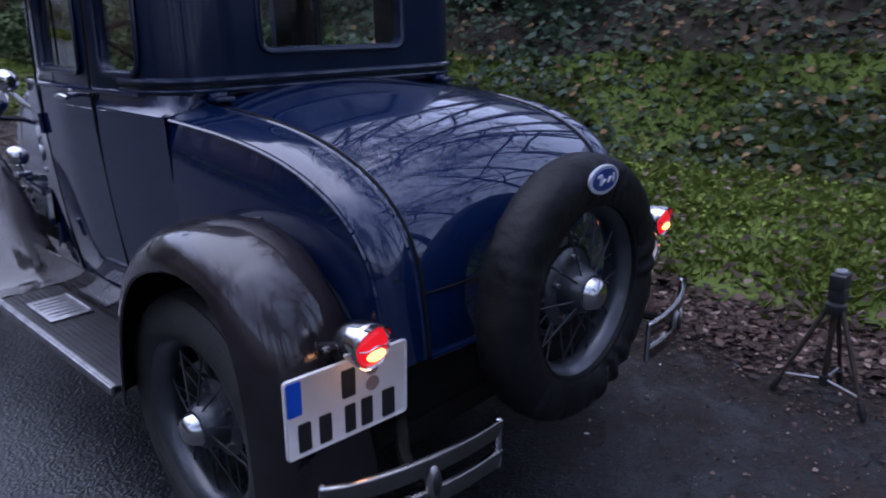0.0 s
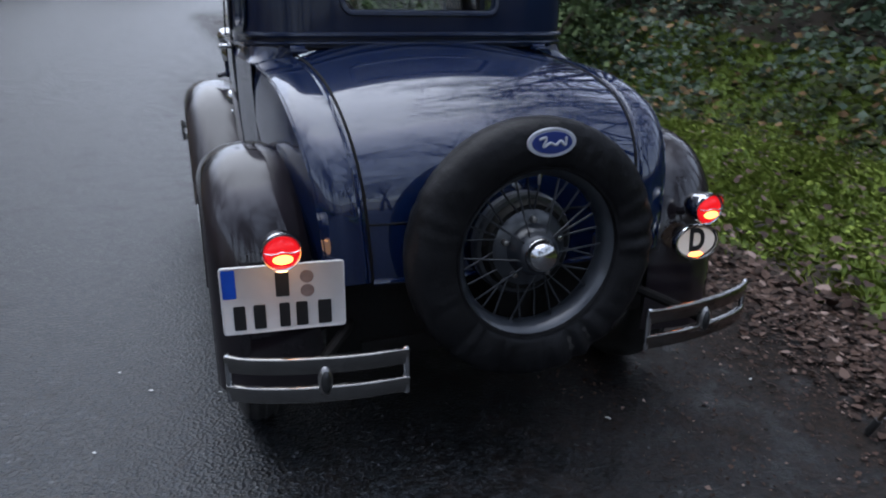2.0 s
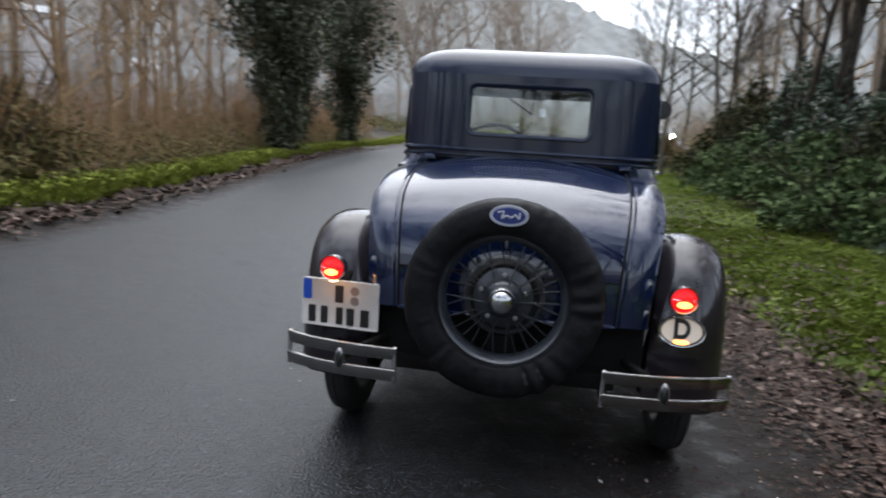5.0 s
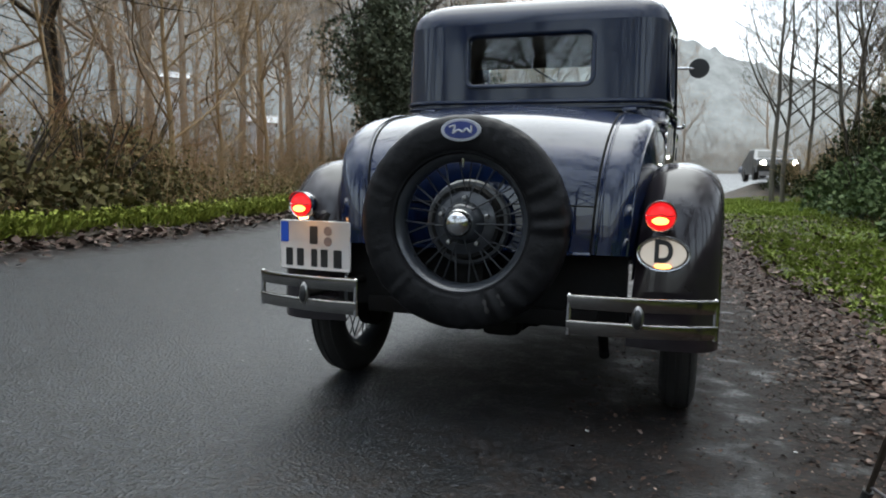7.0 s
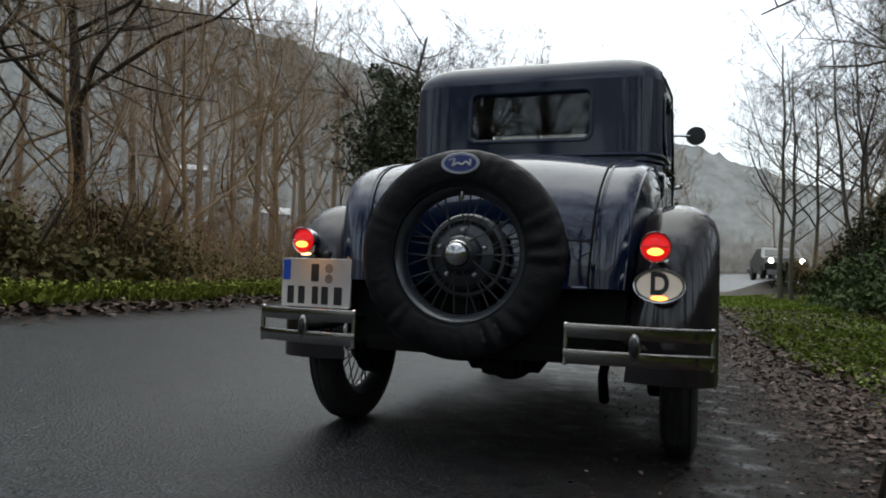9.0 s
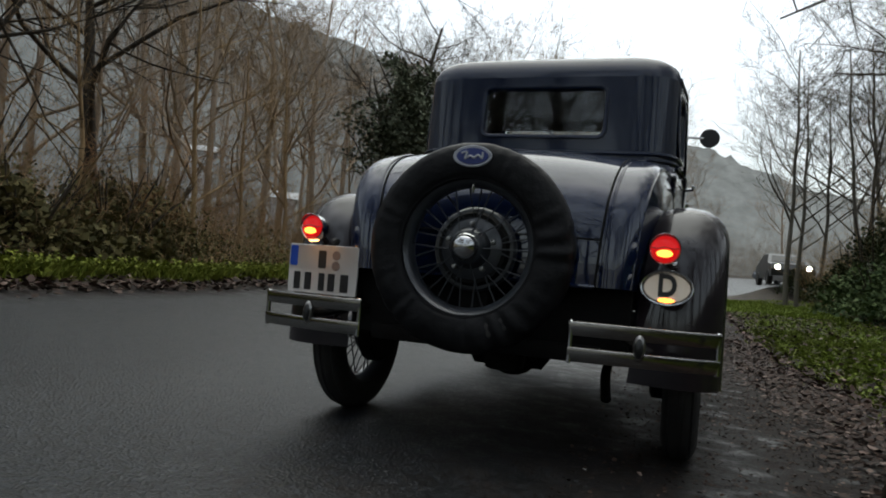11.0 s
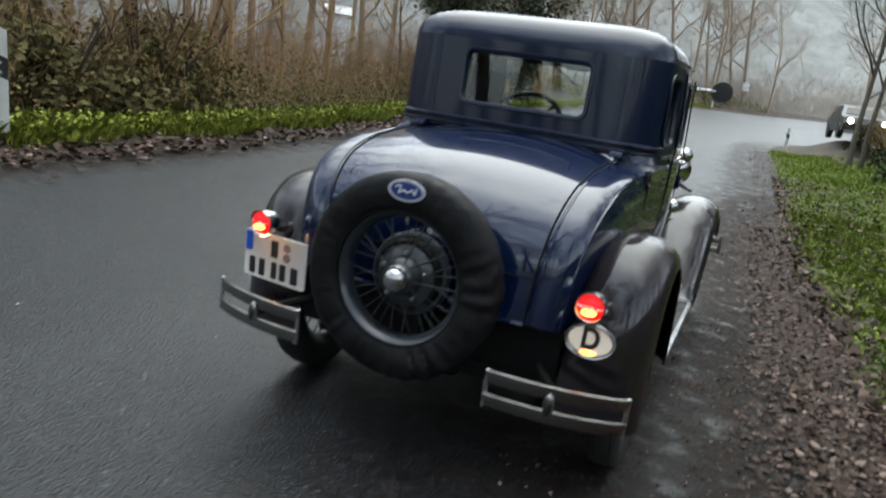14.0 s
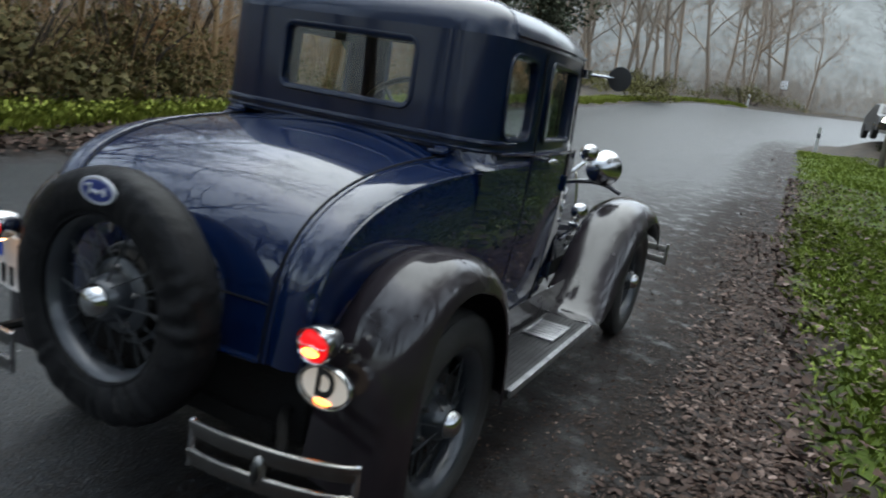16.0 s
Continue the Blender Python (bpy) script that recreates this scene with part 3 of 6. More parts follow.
# cabin
bm = bmesh.new()
box(bm, (0, 0.75, 0.56), (1.14, 1.1, 0.03))
part("cabin_floor", bm, TRIM_DARK, car)
bm = bmesh.new()
box(bm, (0, 0.60, 0.72), (1.1, 0.46, 0.16), 0.04)
box(bm, (0, 0.37, 0.98), (1.1, 0.13, 0.44), 0.04)
part("bench_seat", bm, LEATHER, car)
bm = bmesh.new()
box(bm, (0, 1.24, 1.15), (1.1, 0.05, 0.13), 0.015)
part("dashboard", bm, TRIM_DARK, car)
bm = bmesh.new()
wheel_m = pose(-0.235, 1.06, 1.235, 52, 0, 0)
lathe(bm, [(0.205 + 0.014 * math.cos(a), 0.014 * math.sin(a)) for a in np.linspace(0, 2 * math.pi, 9)], wheel_m, 36)
for k in range(4):
    a = math.pi / 4 + k * math.pi / 2
    tube(bm, [wheel_m @ Vector((0.03 * math.cos(a), 0.03 * math.sin(a), -0.02)), wheel_m @ Vector((0.2 * math.cos(a), 0.2 * math.sin(a), 0))], 0.010, 6)
lathe(bm, [(0.0, 0.0), (0.03, -0.005), (0.032, -0.03), (0.018, -0.04)], wheel_m, 14)
steer = part("steering_wheel", bm, POST_BLACK, car)
bm = bmesh.new()
tube(bm, [wheel_m @ Vector((0, 0, -0.03)), wheel_m @ Vector((0, 0, -0.75))], 0.018, 8)
part("steering_column", bm, POST_BLACK, steer)
bm = bmesh.new()
box(bm, (-0.02, 1.20, 1.575), (0.13, 0.015, 0.045), 0.008)
tube(bm, [(-0.02, 1.21, 1.58), (-0.02, 1.26, 1.61)], 0.006, 6)
tube(bm, [(-0.02, 1.20, 1.57), (-0.03, 1.20, 1.49)], 0.003, 6)
part("interior_mirror", bm, POST_BLACK, car)
bm = bmesh.new()
tube(bm, [(-0.20, 1.31, 1.58), (-0.13, 1.315, 1.535), (-0.03, 1.315, 1.475)], 0.006, 6)
box(bm, (-0.20, 1.285, 1.59), (0.05, 0.04, 0.04), 0.008)
part("windshield_wiper", bm, POST_BLACK, car)


# fenders
def fender(path, section, s, name, per=5):
    line = smooth_curve([(0, y, z) for y, z in path], per)
    rows = []
    turned = line[1].y < line[-1].y
    for i, p in enumerate(line):
        t = (line[min(i + 1, len(line) - 1)] - line[max(i - 1, 0)]).normalized()
        n = Vector((0, t.z, -t.y))
        n = -n if turned else n
        rows.append([Vector((s * x, p.y, p.z)) + n * d for x, d in section(i / (len(line) - 1))])
    bm = bmesh.new()
    grid(bm, rows)
    return solid(part(name, bm, BLACK, car), 0.004)


def rear_section(u):
    tail = max(0.0, (u - 0.62) / 0.38)
    inner = 0.565 - 0.04 * tail
    return [(inner, -0.045 + 0.02 * tail), (inner + 0.03, -0.016), (0.64, -0.002), (0.69, 0.0), (0.74, -0.008), (0.78, -0.028), (0.807, -0.055), (0.819, -0.082), (0.824, -0.10), (0.82, -0.106), (0.814, -0.10)]


def front_section(u):
    inner = 0.47 + 0.12 * max(0.0, 1 - u * 5)
    return [(inner, -0.10 + 0.09 * max(0.0, 1 - u * 4)), (inner + 0.02, -0.05 * min(1, u * 4)), (0.56, -0.012 * min(1, u * 4)), (0.63, 0.0), (0.70, -0.006), (0.76, -0.028 * min(1, u * 5)), (0.80, -0.062 * min(1, u * 5)), (0.822, -0.10 * min(1, u * 5)), (0.83, -0.12 * min(1, u * 5)), (0.826, -0.126 * min(1, u * 5)), (0.82, -0.12 * min(1, u * 5))]


REAR_PATH = [(0.378, 0.365), (0.352, 0.52), (0.29, 0.70), (0.18, 0.84), (0.02, 0.92), (-0.16, 0.945), (-0.31, 0.91), (-0.41, 0.82), (-0.462, 0.70), (-0.485, 0.55), (-0.492, 0.40), (-0.488, 0.305)]
FRONT_PATH = [(1.43, 0.372), (1.56, 0.40), (1.72, 0.51), (1.90, 0.67), (2.10, 0.81), (2.34, 0.885), (2.58, 0.895), (2.78, 0.84), (2.90, 0.74), (2.95, 0.64)]
for s in (-1, 1):
    fender(REAR_PATH, rear_section, s, "rear_fender")
    bm = bmesh.new()
    tube(bm, [Vector((s * 0.592, p.y * 0.985, p.z - 0.018)) for p in smooth_curve([(0, y, z) for y, z in REAR_PATH[1:6]], 5)], 0.009, 8)
    part("fender_welt", bm, BLACK, car)
    fender(FRONT_PATH, front_section, s, "front_fender")
    bm = bmesh.new()
    box(bm, (s * 0.700, 0.905, 0.357), (0.222, 1.06, 0.02), 0.004)
    board = part("running_board", bm, MATBOARD, car)
    for k in range(9):
        bm = bmesh.new()
        box(bm, (s * (0.607 + 0.0205 * k), 0.905, 0.3685), (0.009, 1.04, 0.004), 0.0015)
        part("rib", bm, MATBOARD, board)
    bm = bmesh.new()
    box(bm, (s * 0.815, 0.905, 0.357), (0.012, 1.07, 0.03), 0.004)
    box(bm, (s * 0.807, 0.905, 0.3735), (0.012, 1.07, 0.004), 0.0015)
    part("edge_trim", bm, ALU, board, "worn aluminium edge strip")
    bm = bmesh.new()
    box(bm, (s * 0.685, 1.14, 0.374), (0.15, 0.26, 0.008), 0.003)
    tube(bm, [(s * 0.615, 1.02, 0.376), (s * 0.615, 1.26, 0.376)], 0.007, 8)
    plate = part("step_plate", bm, ALU, board, "scuffed aluminium step plate")
    for k in range(6):
        bm = bmesh.new()
        box(bm, (s * 0.69, 1.05 + 0.036 * k, 0.379), (0.11, 0.006, 0.003), 0.001)
        part("tread_rib", bm, ALU, board)


# wheels; the outer side looks along +z of the pose
def spoke_mesh():
    bm = bmesh.new()
    tube(bm, [(0, 0, 0), (0, 0, 1)], 0.0030, 6)
    me = bpy.data.meshes.new("spoke")
    bm.to_mesh(me)
    bm.free()
    me.materials.append(SPOKE_PAINT)
    return me


SPOKE = spoke_mesh()


def wheel(m, name, with_tyre=True, drum=True):
    w = new(name)
    w.parent, w.matrix_world = car, m
    sec = [(0.242, -0.040), (0.252, -0.054), (0.28, -0.064), (0.315, -0.064), (0.342, -0.054), (0.352, -0.048), (0.358, -0.042), (0.354, -0.036), (0.360, -0.028), (0.366, -0.014), (0.3665, -0.010), (0.362, -0.006)]
    bm = bmesh.new()
    lathe(bm, sec + [(0.362, 0.006), (0.3665, 0.010)] + [(r, -h) for r, h in sec[-3::-1]], n=56)
    part("tyre", bm, RUBBER, w)
    bm = bmesh.new()
    lathe(bm, [(0.250, -0.052), (0.254, -0.047), (0.246, -0.042), (0.236, -0.034), (0.222, -0.016), (0.219, 0.0), (0.222, 0.016), (0.236, 0.034), (0.246, 0.042), (0.254, 0.047), (0.250, 0.052), (0.240, 0.048), (0.230, 0.038), (0.226, 0.034), (0.214, 0.017), (0.212, 0.0), (0.214, -0.017), (0.226, -0.034), (0.240, -0.048), (0.25, -0.052)], n=56)
    part("rim", bm, WHEEL, w)
    bm = bmesh.new()
    lathe(bm, [(0.0, -0.05), (0.10, -0.05), (0.112, -0.045), (0.112, -0.02), (0.10, -0.012), (0.075, -0.006), (0.068, 0.02), (0.06, 0.045), (0.05, 0.055), (0.0, 0.055)], n=36)
    part("hub_shell", bm, WHEEL, w)
    if drum:
        bm = bmesh.new()
        lathe(bm, [(0.0, -0.12), (0.14, -0.12), (0.15, -0.11), (0.15, -0.056), (0.14, -0.05), (0.0, -0.05)], n=36)
        part("brake_drum", bm, CHASSIS, w)
    bm = bmesh.new()
    lathe(bm, [(0.048, 0.045), (0.049, 0.058), (0.046, 0.064), (0.044, 0.068), (0.038, 0.082), (0.024, 0.091), (0.0, 0.094)], n=28)
    part("hub_cap", bm, CHROME, w, "polished hub cap")
    for k in range(5):
        a = 2 * math.pi * k / 5 + 0.3
        bm = bmesh.new()
        lathe(bm, [(0.0, 0.016), (0.008, 0.013), (0.009, 0.0), (0.011, -0.012)], pose(0.087 * math.cos(a), 0.087 * math.sin(a), -0.006), 8)
        part("lug_nut", bm, NICKEL, w)
    for k in range(30):
        a = 2 * math.pi * k / 30
        outer = k % 3 == 0
        skew = (0.10, -0.10, 0.0)[k % 3] + (0.12 if k % 2 else -0.12)
        r0, h0 = (0.058, 0.042) if outer else (0.10, -0.022)
        p0 = Vector((r0 * math.cos(a + skew), r0 * math.sin(a + skew), h0))
        p1 = Vector((0.216 * math.cos(a), 0.216 * math.sin(a), 0.010 if outer else -0.008))
        sp = new("spoke", SPOKE)
        sp.parent = w
        d = p1 - p0
        sp.matrix_local = Matrix.Translation(p0) @ d.to_track_quat("Z", "Y").to_matrix().to_4x4() @ Matrix.Diagonal((1, 1, d.length, 1))
    return w


for y in (0.0, 2.62):
    wheel(pose(-0.70, y, 0.362, 0, -90, 0), "wheel")
    wheel(pose(0.70, y, 0.362, 0, 90, 0), "wheel")
SPARE = Vector((0, -0.668, 0.711))
spare = wheel(pose(*SPARE, 90, 0, 0) @ Matrix.Scale(0.955, 4), "spare_wheel", drum=False)
bm = bmesh.new()
lathe(bm, [(0.0, -0.030), (0.095, -0.034), (0.104, -0.040), (0.122, -0.040), (0.128, -0.048), (0.146, -0.050), (0.153, -0.058), (0.153, -0.082), (0.14, -0.088), (0.0, -0.09)], n=40)
part("backing_plate", bm, WHEEL, spare)
spare["label"] = "spare wire wheel in a black leatherette tyre cover"
bm = bmesh.new()
prof = [(0.236, 0.044), (0.243, 0.056), (0.262, 0.066), (0.30, 0.070), (0.335, 0.066), (0.357, 0.054), (0.368, 0.035), (0.372, 0.0), (0.368, -0.035), (0.357, -0.054), (0.335, -0.066), (0.30, -0.066)]
rows = []
for r, h in prof:
    row = []
    for k in range(224):
        a = 2 * math.pi * k / 224
        low = 0.5 + 0.5 * math.cos(a - radians(-55))
        wr = noise.noise(Vector((math.cos(a) * 3, math.sin(a) * 3, h * 18)))
        fold = (0.0075 * low**2 + 0.0022) * math.sin(30 * a + 6 * wr + h * 30) * (0.55 + 0.45 * math.sin(5 * a + 1)) + 0.0025 * wr
        grow = fold if r > 0.25 else 0.0
        row.append(Vector(((r + 0.45 * grow) * math.cos(a), (r + 0.45 * grow) * math.sin(a), h * (1 + 11 * grow))))
    rows.append(row)
grid(bm, rows, wrap=True)
cover = part("tyre_cover", bm, COVER, spare, "creased black leatherette tyre cover")
bm = bmesh.new()
lathe(bm, [(0.237, 0.046), (0.240, 0.058), (0.247, 0.060), (0.249, 0.052)], n=64)
part("cover_hem", bm, COVER, spare)
bm = bmesh.new()
ring = lambda sx, sz, y: [Vector((sx * math.cos(t), sz * math.sin(t), y)) for t in np.linspace(0, 2 * math.pi, 33)[:-1]]
vs = grid(bm, [ring(0.070, 0.038, 0.066), ring(0.070, 0.038, 0.0735), ring(0.066, 0.035, 0.075), ring(0.060, 0.030, 0.0735)], wrap=True)
bm.faces.new(vs[-1])
badge = part("oval_badge", bm, BADGE_SILVER, spare, "silver-rimmed blue oval badge")
badge.location = (0.004, 0.313, 0)
bm = bmesh.new()
vs = grid(bm, [ring(0.058, 0.0285, 0.0735), ring(0.057, 0.028, 0.0765)], wrap=True)
bm.faces.new(vs[-1])
part("badge_field", bm, BADGE_BLUE, badge)
bm = bmesh.new()
tube(bm, smooth_curve([(-0.040, 0.010, 0.077), (-0.020, 0.013, 0.077), (-0.026, -0.010, 0.077), (-0.008, 0.0, 0.077), (0.008, -0.006, 0.077), (0.022, 0.004, 0.077), (0.036, -0.008, 0.077), (0.038, 0.014, 0.077)], 5), 0.004, 6)
part("badge_stroke", bm, BADGE_SILVER, badge)
bm = bmesh.new()
lathe(bm, [(0.0, -0.02), (0.12, -0.02), (0.13, -0.05), (0.10, -0.15), (0.0, -0.16)], pose(*SPARE, 90, 0, 0), 24)
box(bm, (0, -0.53, 0.55), (0.10, 0.10, 0.30), 0.01)
part("spare_carrier", bm, CHASSIS, car)
bm = bmesh.new()
lathe(bm, [(0, 0), (0.006, 0.0), (0.007, 0.025), (0.004, 0.04), (0, 0.041)], Matrix.Translation(SPARE) @ pose(0, -0.02, 0.222, 180, 0, 0), 10)
part("valve_stem", bm, CHROME, car)

# rear bumperettes
for s in (-1, 1):
    bumper = new("bumperette")
    bumper.parent = car
    line = smooth_curve([(0.805, -0.61, 0), (0.76, -0.64, 0), (0.68, -0.672, 0), (0.58, -0.697, 0), (0.47, -0.712, 0), (0.362, -0.714, 0)], 5)
    for z0 in (0.458, 0.378):
        rows = []
        for i, p in enumerate(line):
            d = (line[min(i + 1, len(line) - 1)] - line[max(i - 1, 0)]).normalized()
            n = Vector((-d.y, d.x, 0))
            n = n if n.y < 0 else -n
            ring = [(0.001, 0.0), (0.0040, 0.001), (0.0048, 0.004), (0.0080, 0.040), (0.0072, 0.0432), (0.0050, 0.0448), (-0.0055, 0.0446), (-0.006, 0.001)]
            rows.append([Vector((s * (p.x + n.x * o), p.y + n.y * o, z0 + h)) for o, h in ring])
        bm = bmesh.new()
        vs = grid(bm, rows, wrap=True)
        bm.faces.new(vs[0]), bm.faces.new(vs[-1])
        part("bumper_bar", bm, BAR, bumper, "worn chrome-plated spring bar")
    for x, y in ((0.800, -0.612), (0.367, -0.712)):
        bm = bmesh.new()
        tube(bm, [(s * x, y, 0.372), (s * x, y, 0.376), (s * x, y, 0.502), (s * x, y, 0.506)], [0.005, 0.0085, 0.0085, 0.005], 12)
        part("end_pin", bm, CHROME, bumper)
    cx, cy = 0.575, -0.70
    bm = bmesh.new()
    bmesh.ops.create_uvsphere(bm, u_segments=20, v_segments=12, radius=1.0, matrix=pose(s * cx, cy, 0.438) @ Matrix.Diagonal((0.019, 0.018, 0.043, 1)))
    clamp = part("bumper_clamp", bm, NICKEL, bumper)
    bm = bmesh.new()
    bmesh.ops.create_uvsphere(bm, u_segments=16, v_segments=10, radius=1.0, matrix=pose(s * cx, cy - 0.006, 0.438) @ Matrix.Diagonal((0.0145, 0.0165, 0.034, 1)))
    part("clamp_inlay", bm, POST_BLACK, clamp)
    bm = bmesh.new()
    tube(bm, smooth_curve([(s * cx, -0.69, 0.438), (s * 0.56, -0.60, 0.44), (s * 0.48, -0.50, 0.47), (s * 0.43, -0.38, 0.47)], 4), 0.016, 8)
    part("bumper_arm", bm, CHASSIS, bumper)

# tail lamps
for s in (-1, 1):
    c = Vector((s * 0.637 - 0.012, -0.588, 0.752))
    lm = pose(*c, 90, 0, 0)
    lamp = new("tail_lamp")
    lamp.parent = car
    bm = bmesh.new()
    lathe(bm, [(0.038, 0.016), (0.046, 0.022), (0.049, 0.016), (0.049, 0.004), (0.047, -0.02), (0.042, -0.045), (0.028, -0.066), (0.012, -0.074), (0.0, -0.076)], lm, 28)
    part("lamp_body", bm, CHROME, lamp, "chrome drum housing")
    bm = bmesh.new()
    lathe(bm, [(0.043, 0.016), (0.042, 0.019), (0.036, 0.025), (0.024, 0.030), (0.0, 0.032)], lm, 28)
    part("red_lens", bm, RED_LENS, lamp)
    bm = bmesh.new()
    rows = []
    for f in (1.06, 0.98, 0.7, 0.35, 0.02):
        row = []
        for k in range(24):
            a = 2 * math.pi * k / 24
            u, w = 0.025 * f * math.cos(a), -0.0140 + 0.0120 * f * math.sin(a)
            row.append(lm @ Vector((u, w, (0.0355 if f < 1 else 0.022) - 0.0085 * (u * u + w * w) / 0.0018)))
        rows.append(row)
    vs = grid(bm, rows, wrap=True)
    bm.faces.new(vs[-1])
    part("lit_lens", bm, AMBER_LENS, lamp)
    bm = bmesh.new()
    rows = []
    for k in range(13):
        a = math.pi * k / 12
        rows.append([lm @ Vector((0.049 * math.cos(a), 0.049 * math.sin(a), 0.018)), lm @ Vector((0.0495 * math.cos(a), 0.051 * math.sin(a), 0.018 + 0.02 * math.sin(a)))])
    grid(bm, rows)
    solid(part("visor", bm, CHROME, lamp), 0.002)
    bm = bmesh.new()
    tube(bm, smooth_curve([lm @ Vector((u, w, 0.034 - 4.6 * u * u)) for u, w in ((-0.042, 0.004), (-0.022, 0.001), (0, 0.006), (0.022, 0.001), (0.042, 0.004))], 4), 0.0016, 6)
    part("lens_bar", bm, CHROME, lamp)
    bm = bmesh.new()
    tube(bm, smooth_curve([c + Vector((0, 0.06, -0.02)), c + Vector((s * 0.01, 0.10, -0.035)), c + Vector((s * 0.02, 0.15, -0.05))], 3), 0.014, 8)
    part("lamp_bracket", bm, BLACK, lamp)
    bm = bmesh.new()
    tube(bm, [c + Vector((s * 0.012, 0.10, -0.035)), c + Vector((s * 0.034, 0.105, -0.036))], [0.007, 0.009], 8)
    part("bracket_bolt", bm, CHROME, lamp)
    if s < 0:
        bm = bmesh.new()
        lathe(bm, [(0.0, 0.0), (0.017, 0.0), (0.018, 0.003), (0.0, 0.004)], pose(c.x, c.y + 0.006, c.z - 0.050, 12, 0, 0), 20)
        part("plate_window", bm, PLATE_GLOW, lamp, "small lit window over the number plate")

plate_light = new("plate_light", bpy.data.lights.new("plate_light", "POINT"))
plate_light.data.energy, plate_light.data.color, plate_light.data.shadow_soft_size = 0.06, (1.0, 0.50, 0.20), 0.035
plate_light.location = (-0.65, -0.60, 0.688)

# number plate: the characters are plain bars
px, py, pz, pw, ph = -0.640, -0.512, 0.596, 0.320, 0.190
pm = pose(px, py, pz, 2, 0, -5.5)
plate = new("number_plate")
plate.parent = car
plate["label"] = "white two-line number plate with a blue band"
bm = bmesh.new()
rows = [[pm @ Vector((x, y, z)) for x, z in rounded(pw - g, ph - g, 0.010)] for y, g in ((0.004, 0), (-0.001, 0), (-0.003, 0.003), (-0.003, 0.007), (-0.0015, 0.010))]
vs = grid(bm, rows, wrap=True)
bm.faces.new(vs[0]), bm.faces.new(vs[-1])
part("plate_sheet", bm, WHITE, plate)


def on_plate(x0, x1, y0, y1, name, material, depth=0.003, r=0.004):
    """A raised bar on the plate; x and y as fractions of its width and height from the top left."""
    bm = bmesh.new()
    cx, cz = ((x0 + x1) / 2 - 0.5) * pw, (0.5 - (y0 + y1) / 2) * ph
    w, h = (x1 - x0) * pw, (y1 - y0) * ph
    rows = [[pm @ Vector((cx + x, y, cz + z)) for x, z in rounded(w, h, min(r, w / 2.2))] for y in (-0.001, -0.001 - depth)]
    vs = grid(bm, rows, wrap=True)
    bm.faces.new(vs[-1])
    part(name, bm, material, plate)


on_plate(0.018, 0.125, 0.035, 0.45, "blue_band", EU_BLUE)
on_plate(0.435, 0.545, 0.11, 0.47, "character_bar", PLATE_BLACK)
for a, b in ((0.09, 0.185), (0.25, 0.345), (0.455, 0.54), (0.59, 0.685), (0.77, 0.88)):
    on_plate(a, b, 0.57, 0.93, "character_bar", PLATE_BLACK)
for fy in (0.20, 0.41):
    bm = bmesh.new()
    lathe(bm, [(0.018, -0.001), (0.018, 0.0032), (0.0, 0.0036)], pm @ pose((0.69 - 0.5) * pw, 0, (0.5 - fy) * ph, 90, 0, 0), 24)
    part("round_seal", bm, SEAL, plate)
bm = bmesh.new()
box(bm, (px, py + 0.03, pz + 0.02), (0.24, 0.03, 0.03), 0.005)
tube(bm, [(px, py + 0.02, pz + 0.06), (px + 0.02, py + 0.07, pz + 0.12)], 0.012, 8)
part("plate_bracket", bm, CHASSIS, plate)

# oval country sign
sm = pose(0.637, -0.553, 0.632, 90 - 4, 0, 0)
sign = new("country_sign")
sign.parent = car
sign["label"] = "white oval country sign with a black D in a silver rim"
oval = lambda a, b, h: [sm @ Vector((a * math.cos(t), b * math.sin(t), h)) for t in np.linspace(0, 2 * math.pi, 41)[:-1]]
bm = bmesh.new()
grid(bm, [oval(0.070, 0.046, -0.03), oval(0.082, 0.057, -0.012), oval(0.084, 0.0585, 0.004), oval(0.082, 0.0565, 0.009), oval(0.077, 0.052, 0.008), oval(0.075, 0.050, 0.0)], wrap=True)
part("sign_rim", bm, CHROME, sign)
bm = bmesh.new()
vs = grid(bm, [oval(0.0765, 0.051, -0.006), oval(0.0765, 0.051, 0.002)], wrap=True)
bm.faces.new(vs[-1])
part("sign_face", bm, SIGN_FACE, sign)
bm = bmesh.new()
grid(bm, [oval(0.0755, 0.050, 0.001), oval(0.0750, 0.0497, 0.0035), oval(0.0715, 0.0465, 0.0035), oval(0.0712, 0.0462, 0.001)], wrap=True)
part("sign_border", bm, PLATE_BLACK, sign)


def letter(text, size, m, material, parent, name):
    cu = bpy.data.curves.new("text", "FONT")
    cu.body, cu.size, cu.extrude, cu.align_x, cu.align_y, cu.offset = text, size, 0.001, "CENTER", "CENTER", 0.0032
    tmp = new("text", cu)
    bpy.context.view_layer.update()
    me = bpy.data.meshes.new_from_object(tmp)
    bpy.data.objects.remove(tmp)
    me.materials.clear()
    me.materials.append(material)
    ob = new(name, me)
    ob.parent, ob.matrix_world = parent, m
    return ob


